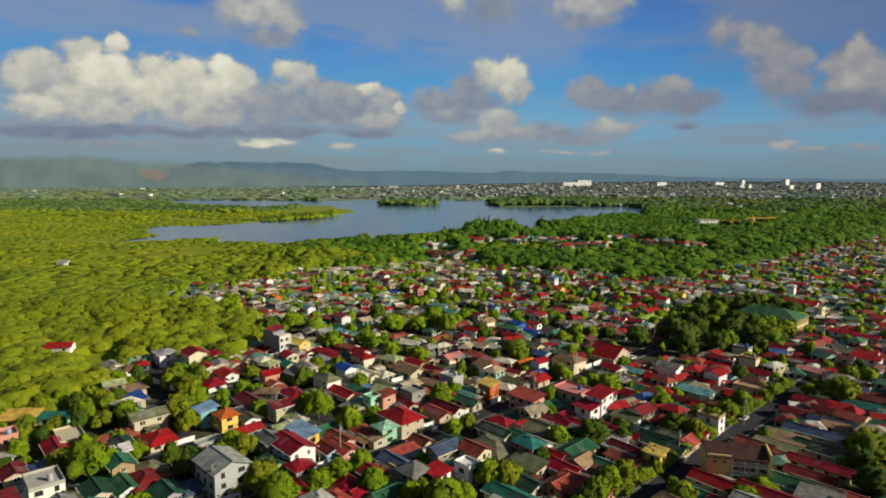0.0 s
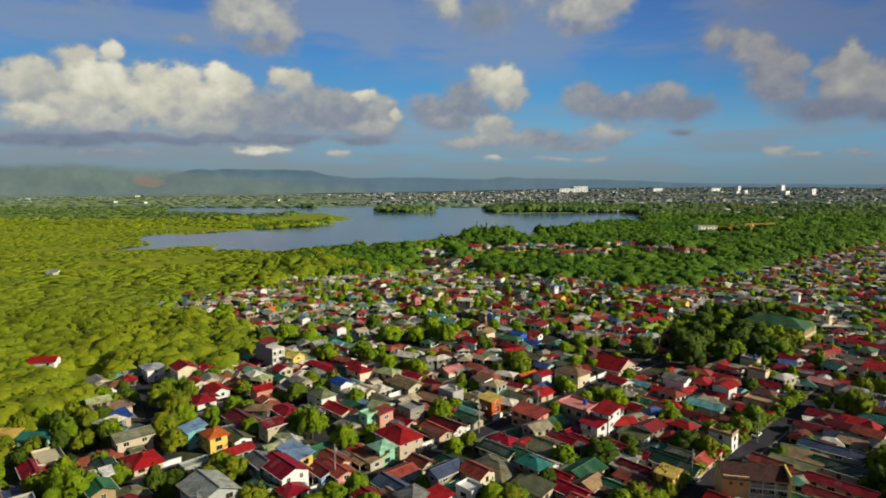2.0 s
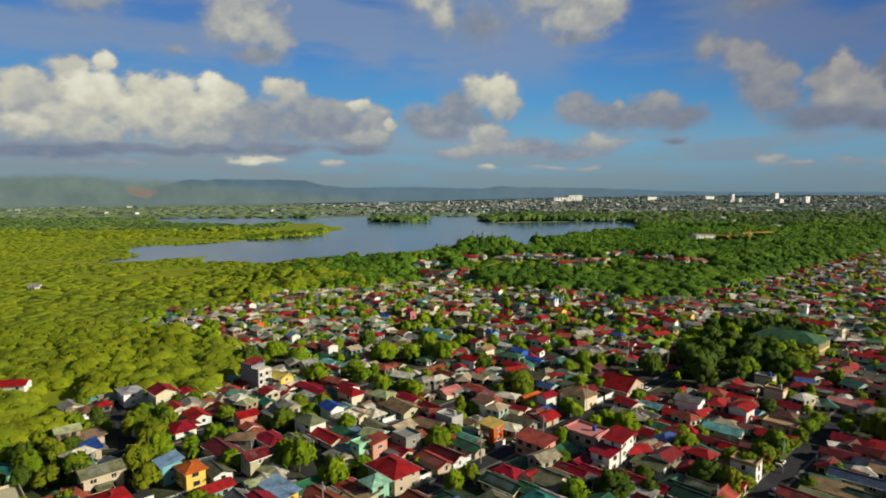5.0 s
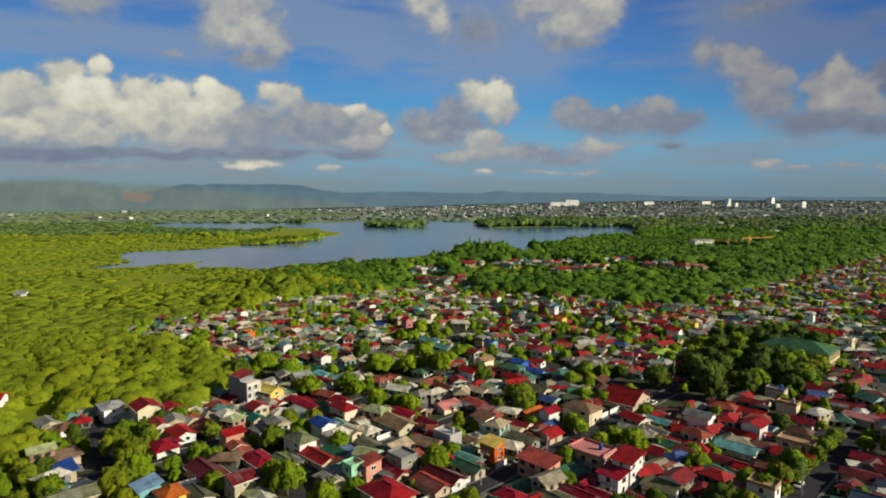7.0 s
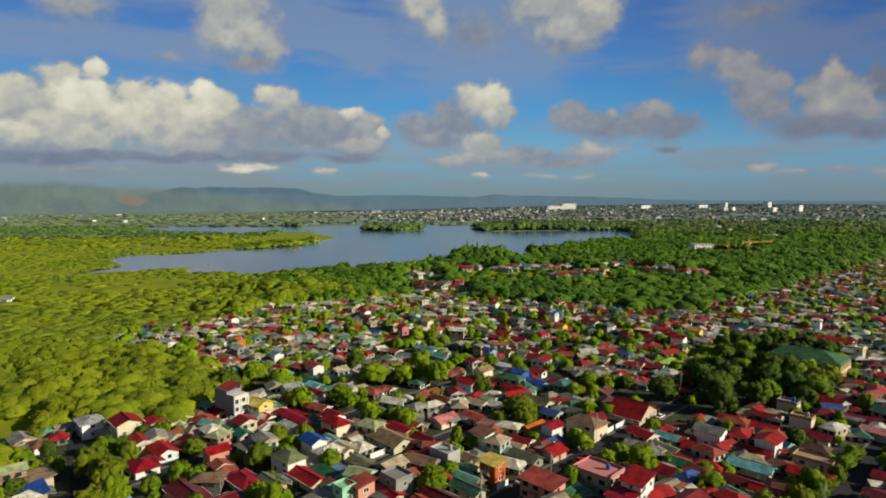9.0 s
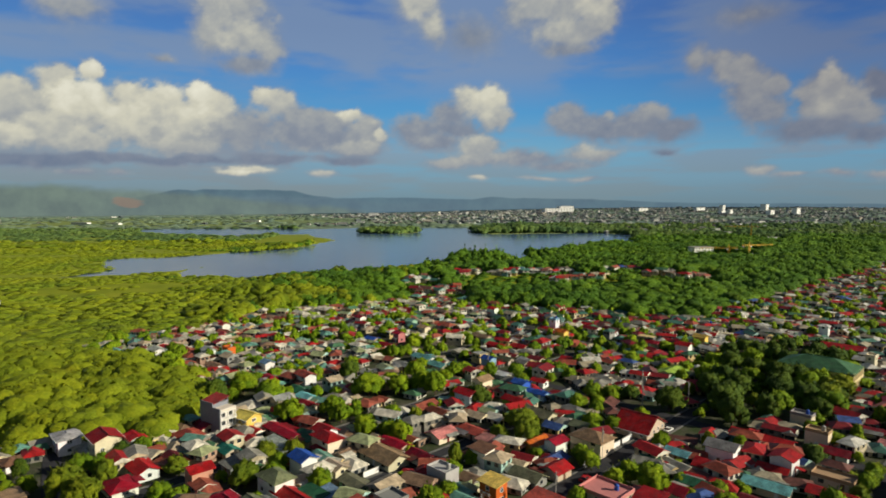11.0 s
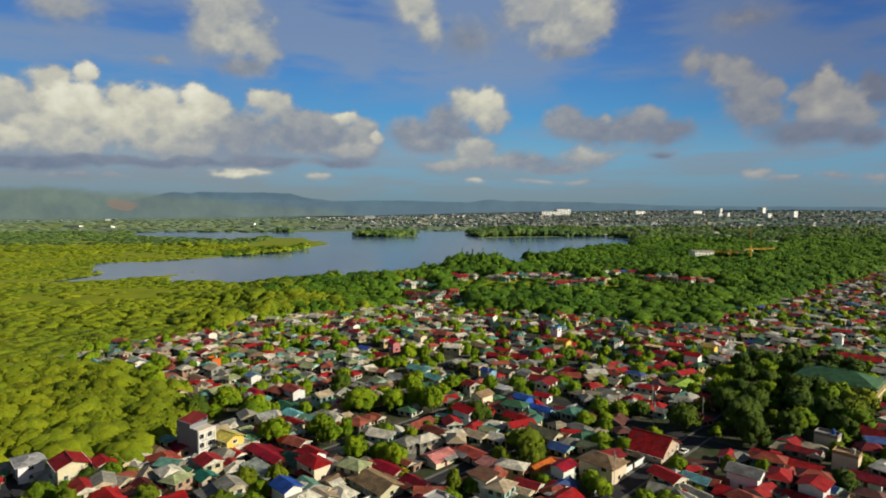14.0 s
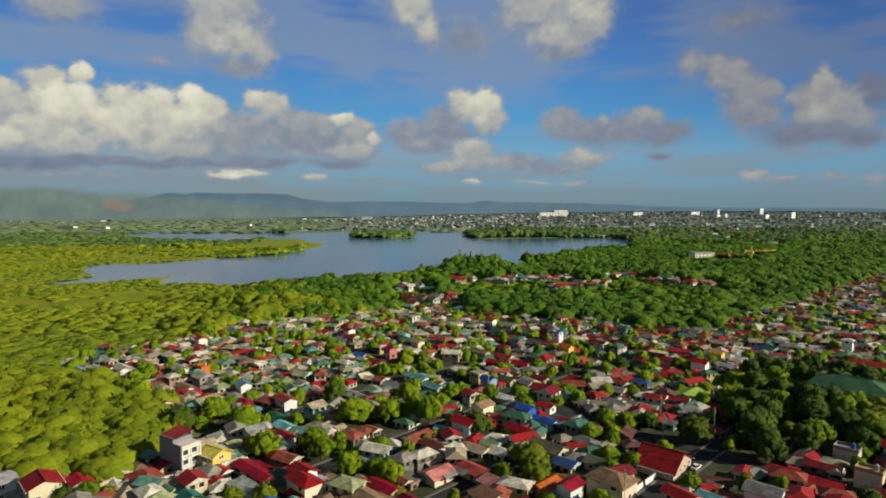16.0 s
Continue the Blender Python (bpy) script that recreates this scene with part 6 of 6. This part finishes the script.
def car(x, y, rot, paint):
    e = thing("car", x, y, 0.1, rot, f"{paint} saloon car parked beside the kerb", "car", "parked cars")
    v = [(-2.1, -0.85, 0.35), (2.1, -0.85, 0.35), (2.1, 0.85, 0.35), (-2.1, 0.85, 0.35), (-2.1, -0.82, 0.85), (2.05, -0.8, 0.78), (2.05, 0.8, 0.78), (-2.1, 0.82, 0.85)]
    painted("body", (v, [(0, 3, 2, 1), (4, 5, 6, 7), (0, 1, 5, 4), (1, 2, 6, 5), (2, 3, 7, 6), (3, 0, 4, 7)]), TRIM, e, PAINT[paint])
    v = [(-1.5, -0.78, 0.8), (1.1, -0.78, 0.8), (1.1, 0.78, 0.8), (-1.5, 0.78, 0.8), (-1.0, -0.62, 1.36), (0.35, -0.62, 1.36), (0.35, 0.62, 1.36), (-1.0, 0.62, 1.36)]
    mesh_object("cabin_glass", v, [(0, 1, 5, 4), (1, 2, 6, 5), (2, 3, 7, 6), (3, 0, 4, 7)], GLASS, e)
    painted("roof", box(-1.02, -0.64, 1.35, 0.37, 0.64, 1.42), TRIM, e, PAINT[paint])
    for wx, wy in ((-1.3, -0.8), (1.3, -0.8), (-1.3, 0.8), (1.3, 0.8)):
        ring = [(wx + 0.32 * math.cos(a * 0.7854), wy + s, 0.28 + 0.32 * math.sin(a * 0.7854)) for s in (-0.1, 0.1) for a in range(8)]
        mesh_object("wheel", ring, [tuple(range(7, -1, -1)), tuple(range(8, 16))] + [(a, (a + 1) % 8, 8 + (a + 1) % 8, 8 + a) for a in range(8)], DARK, e)
    return e


def garden_wall(u, v, length):
    """A low rendered wall along a street front, with a coping."""
    x, y = at_uv(u, v)
    e = thing("garden_wall", x, y, 0, 40, "low pale rendered garden wall along the street", "wall", "garden walls")
    mesh_object("wall", *box(-length / 2, -0.09, -0.3, length / 2, 0.09, 1.7), WHITE, e)
    mesh_object("coping", *box(-length / 2 - 0.05, -0.14, 1.7, length / 2 + 0.05, 0.14, 1.8), CONCRETE, e)


for u, wide, v0, v1 in STREETS[:3]:
    v = v0 + 4
    while v < min(v1, 260):
        for side in (-1, 1):
            if rnd.random() < 0.22:
                x, y = at_uv(u + side * (wide / 2 + 1.45), v)
                if y > 120 and all((x - a) ** 2 + (y - b_) ** 2 > (c + 1.0) ** 2 for a, b_, c in TAKEN):
                    garden_wall(u + side * (wide / 2 + 1.45), v, rnd.uniform(4.5, 7))
        v += 8
for u, v, paint in ((-67.8, 145, "white"), (-67.8, 183, "white"), (-72.6, 159, "dark grey"), (-72.6, 203, "white"), (-135.4, 160, "white"), (-131.6, 183, "red"), (-135.4, 226, "pale grey"),
                    (-131.6, 236, "white"), (-135.4, 122, "dark grey"), (-131.6, 92, "white"), (-175.0, 92, "pale grey"), (-173.0, 130, "white")):
    car(*at_uv(u, v), 40, paint)


def roadside_trees():
    """A ragged row of small trees along the wide street."""
    r = random.Random(14)
    v = 128.0
    while v < 250:
        x, y = at_uv(-74.0 + r.uniform(-0.5, 0.5), v)
        rad = r.uniform(1.6, 2.8)
        if free(x, y, 0.1):
            tree(x, y, rad, rad * r.uniform(1.6, 2.2), r.choice(("green", "olive", "olive")), 21)
        v += r.uniform(1.8, 3.4)


def free(x, y, rad):
    return all((x - a) ** 2 + (y - b_) ** 2 > (rad + c) ** 2 for a, b_, c in TAKEN)


def on_street(x, y, margin=0.0):
    u, v = to_uv(x, y)
    a = ((x + 106) * 42 - (y - 250) * 80) / 8164
    if 0 < a < 1 and abs((x + 106) * 80 + (y - 250) * 42) / 90.4 < 2.5 + margin * 0.7:
        return True
    return any(abs(u - s) < wide / 2 + margin and v0 < v < v1 for s, wide, v0, v1 in STREETS) or any(abs(v - s) < wide / 2 + margin and u0 < u < u1 for s, u0, u1, wide in LANES)


roadside_trees()

GROVE = [(136, 306), (130, 272), (142, 248), (166, 258), (186, 284), (236, 338), (226, 360), (184, 356), (150, 325)]


def fill_town():
    """The rest of the rows: houses on the lots that are left, and garden trees in the gaps."""
    r = random.Random(5)
    roofs = ["red"] * 4 + ["crimson"] * 3 + ["maroon"] * 4 + ["brick-red"] * 2 + ["rust"] * 2 + ["green"] * 5 + ["dark green"] * 5 + ["teal"] * 3 + ["grey"] * 4 + ["pale grey"] * 4 + ["olive"] * 4 + ["tan"] * 2 + ["brown"] * 2 + ["slate blue"] * 2 + ["blue"]
    walls = ["cream"] * 3 + ["white"] * 2 + ["beige"] * 5 + ["grey"] * 3 + ["pale grey"] * 3 + ["tan"] * 2 + ["brown"] + ["yellow"] + ["salmon"] + ["mint"] + ["pale blue"] + ["pink"]
    far, spots, count = [], [], 0
    u = -700.0
    lots = []
    while u < 420:
        v = -60.0
        while v < 1200:
            lots.append((u, v))
            v += r.uniform(5.0, 6.6)
        u += r.uniform(6.2, 7.6)
    lots.sort(key=lambda p: p[0] ** 2 + p[1] ** 2)
    for u, v in lots:
        x, y = at_uv(u + r.uniform(-1.7, 1.7), v + r.uniform(-1.4, 1.4))
        az = math.degrees(math.atan2(x, y))
        if y < 118 or not -42 < az < 48 or not bool(inside(x, y, TOWN)) or bool(inside(x, y, GROVE)) or on_street(x, y, 3.4):
            continue
        dist = math.hypot(x, y)
        w, d = (r.uniform(6.0, 8.6), r.uniform(4.6, 5.8)) if dist < 270 else (r.uniform(4.4, 9.4), r.uniform(3.8, 6.6))
        if not free(x, y, 2.3):
            continue
        green = 0.78 if (az < -17 and dist < 262) else (0.12 if dist < 330 else 0.24)
        if r.random() < green:
            if dist >= 330:
                spots.append((x, y, 0.0, r.uniform(2.2, 4.6), r.uniform(3.8, 7.0)))
            else:
                tree(x, y, r.uniform(2.2, 4.0), r.uniform(5, 8.5), r.choice(("green", "green", "green", "green", "olive", "dark")), 3)
            continue
        floors = 1 if r.random() < 0.78 else 2
        roof = r.choice(("gable", "gable", "gable", "hip", "hip", "shed" if floors == 1 else "gable"))
        if count < 60 and dist < 330:
            count += 1
            house(x, y, w, d, -50 + r.choice((0, 0, 0, 90)) + r.uniform(-3, 3), floors, roof, r.choice(roofs), r.choice(walls), far=dist > 190)
        else:
            TAKEN.append((x, y, 2.3))
            if r.random() < 0.55:
                # a lower wing or shed against its side
                a_, s_ = r.uniform(0, 6.28), r.uniform(2.2, 3.6)
                far.append((x + s_ * math.cos(a_), y + s_ * math.sin(a_), 0.0, r.uniform(1.4, 3.0), r.uniform(1.2, 2.4), r.uniform(2.0, 2.7), radians(-50 + r.choice((0, 90)) + r.gauss(0, 10)), "gable"))
            far.append((x, y, 0.0, w / 2, d / 2, 2.3 * floors * r.uniform(0.8, 1.1), radians(-50 + r.choice((0, 0, 90)) + r.gauss(0, 20)), "hip" if roof == "hip" or r.random() < 0.25 else ("flat" if r.random() < 0.12 else "gable")))
    joined_houses("distant_houses", [f for f in far if f[0] < 0.16 * f[1]], "crowded low houses with pale, tan and red roofs", "houses", (PALE_ROOF, FAR_WALL))
    joined_houses("distant_houses", [f for f in far if f[0] >= 0.16 * f[1]], "crowded low houses with red, grey and green roofs", "houses")
    # garden trees
    for i in range(3200):
        x, y = r.uniform(-200, 700), r.uniform(130, 900)
        rad = r.uniform(1.6, 3.6)
        az = math.degrees(math.atan2(x, y))
        if not -42 < az < 48 or not bool(inside(x, y, TOWN)) or on_street(x, y, 0.4) or not free(x, y, rad * 0.1):
            continue
        if math.hypot(x, y) < 330 and r.random() < 0.5:
            tree(x, y, rad, rad * r.uniform(1.5, 2.1), r.choice(("green", "green", "green", "olive")), 4)
        else:
            spots.append((x, y, 0.0, rad, rad * r.uniform(1.5, 2.2)))
            TAKEN.append((x, y, rad * 0.7))
    grow("garden_trees", [s for s in spots if math.hypot(s[0], s[1]) < 380], MID_CROWNS, LEAF, "small green garden trees between crowded houses", "trees")
    grow("garden_trees", [s for s in spots if math.hypot(s[0], s[1]) >= 380], FAR_CROWNS, LEAF, "green trees between far crowded houses", "trees")


for x, y in zip(*scatter(95, 245, 235, 375, 10.5, 61)):
    if bool(inside(x, y, GROVE)) and free(x, y, 2.0):
        tree(float(x), float(y), rnd.uniform(4.6, 6.4), rnd.uniform(7, 12), rnd.choice(("dark", "dark", "dark", "green")), 9)
fill_town()


# ---- far landmarks ----
def tower_crane(x, y, high, jib, rot, label="yellow lattice tower crane over a building site"):
    e = thing("tower_crane", x, y, 0, rot, label, "crane", "cranes")
    legs = [beam((a, b_, -0.3), (a, b_, high), 0.35) for a in (-0.9, 0.9) for b_ in (-0.9, 0.9)]
    n = int(high / 3)
    legs += [beam((s * 0.9, -0.9, i * 3), (s * 0.9, 0.9, i * 3 + 3), 0.25) for i in range(n) for s in (-1, 1)] + [beam((-0.9, s * 0.9, i * 3), (0.9, s * 0.9, i * 3 + 3), 0.25) for i in range(n) for s in (-1, 1)]
    mesh_object("mast", *join(*legs), YELLOW, e)
    bars = [beam((-jib * 0.3, s * 0.7, high), (jib, s * 0.7, high), 0.4) for s in (-1, 1)] + [beam((-jib * 0.3, 0, high + 1.5), (jib, 0, high + 1.5), 0.4)]
    bars += [beam((k * 2.5 - jib * 0.3, -0.7, high), (k * 2.5 + 1.25 - jib * 0.3, 0, high + 1.5), 0.22) for k in range(int(jib * 1.3 / 2.5))]
    mesh_object("jib", *join(*bars), YELLOW, e)
    mesh_object("counterweight", *box(-jib * 0.3, -1, high - 2, -jib * 0.3 + 3, 1, high - 0.2), CONCRETE, e)
    mesh_object("cab", *box(1.1, -1, high - 2.4, 3, 1, high - 0.3), WHITE, e)
    mesh_object("apex", *join(*[beam((a, b_, high), (0, 0, high + 6), 0.3) for a in (-0.9, 0.9) for b_ in (-0.9, 0.9)]), YELLOW, e)
    return e


tower_crane(505, 876, 15, 42, 12)
tower_crane(470, 868, 12, 40, 172)
tower_crane(738, 1252, 24, 50, 165)


def concrete_block(x, y, w, d, h, rot, label, bays=4, storeys=2, mat=None):
    """A bare frame of slabs and columns, or a plain block with rows of openings."""
    e = thing("building", x, y, float(ground_height(np.array(x), np.array(y))), rot, label, "building")
    mesh_object("wall", *box(-w / 2, -d / 2, -3, w / 2, d / 2, h), mat or WHITE, e)
    mesh_object("roof", *box(-w / 2 - 0.5, -d / 2 - 0.5, h, w / 2 + 0.5, d / 2 + 0.5, h + 0.8), CONCRETE, e)
    fh, bw = h / storeys, w / bays
    for s in range(storeys):
        for k in range(bays):
            ob = new("window", unit_window("pane"))
            ob.parent = e
            ob.matrix_basis = pose(-w / 2 + (k + 0.5) * bw, -d / 2 - 0.02, s * fh + fh * 0.25) @ Matrix.Diagonal((bw * 0.5, 4, fh * 0.4, 1))
    return e


concrete_block(461, 928, 34, 14, 9, 12, "unfinished pale concrete building on a wooded site", 6, 3)
concrete_block(440, 800, 22, 10, 6, 10, "low white building beside a wooded building site", 4, 2)
concrete_block(408, 872, 20, 8, 4, 14, "long low pale shed among trees", 4, 1)
concrete_block(495, 850, 30, 10, 5, 12, "low concrete building below a crane", 5, 1, CONCRETE)
concrete_block(722, 1172, 46, 12, 7, 20, "long white building among woods", 6, 1)
concrete_block(806, 1165, 40, 10, 6, 20, "long white building among woods", 6, 1)
concrete_block(770, 1365, 60, 14, 8, 22, "long pale building among woods", 6, 2)
concrete_block(2083, 3320, 38, 30, 36, 32, "white high-rise block above far suburbs", 4, 12)
concrete_block(1750, 3416, 76, 26, 20, 27, "pale block of flats on the skyline", 6, 6)
concrete_block(1880, 3400, 24, 24, 32, 28, "white high-rise on the skyline", 3, 9)
concrete_block(1420, 3430, 70, 26, 20, 22, "white commercial building in far suburbs", 6, 4)
concrete_block(930, 3480, 150, 40, 24, 14, "wide white commercial building in far suburbs", 8, 3)
concrete_block(1010, 3560, 90, 40, 36, 14, "white commercial block in far suburbs", 6, 4)
concrete_block(-88, 3030, 44, 22, 17, 0, "white building on the far shore", 4, 3)
concrete_block(-958, 2025, 66, 14, 6, -24, "long white warehouse on the far shore", 6, 1)
concrete_block(-854, 2013, 50, 14, 5, -24, "long white warehouse on the far shore", 5, 1)
concrete_block(-488, 2235, 60, 16, 6, -12, "long white warehouse on the far shore", 5, 1)
concrete_block(-104, 2090, 24, 10, 6, -3, "small white building at the water's edge", 3, 1)
for k in range(4):
    u = rnd.uniform(0.62, 0.95)
    D = rnd.uniform(2900, 3500)
    concrete_block(D * math.sin(u * 0.75), D * math.cos(u * 0.75), rnd.uniform(24, 60), 24, rnd.uniform(12, 30), 32, "pale tall building on the skyline", 4, 6)
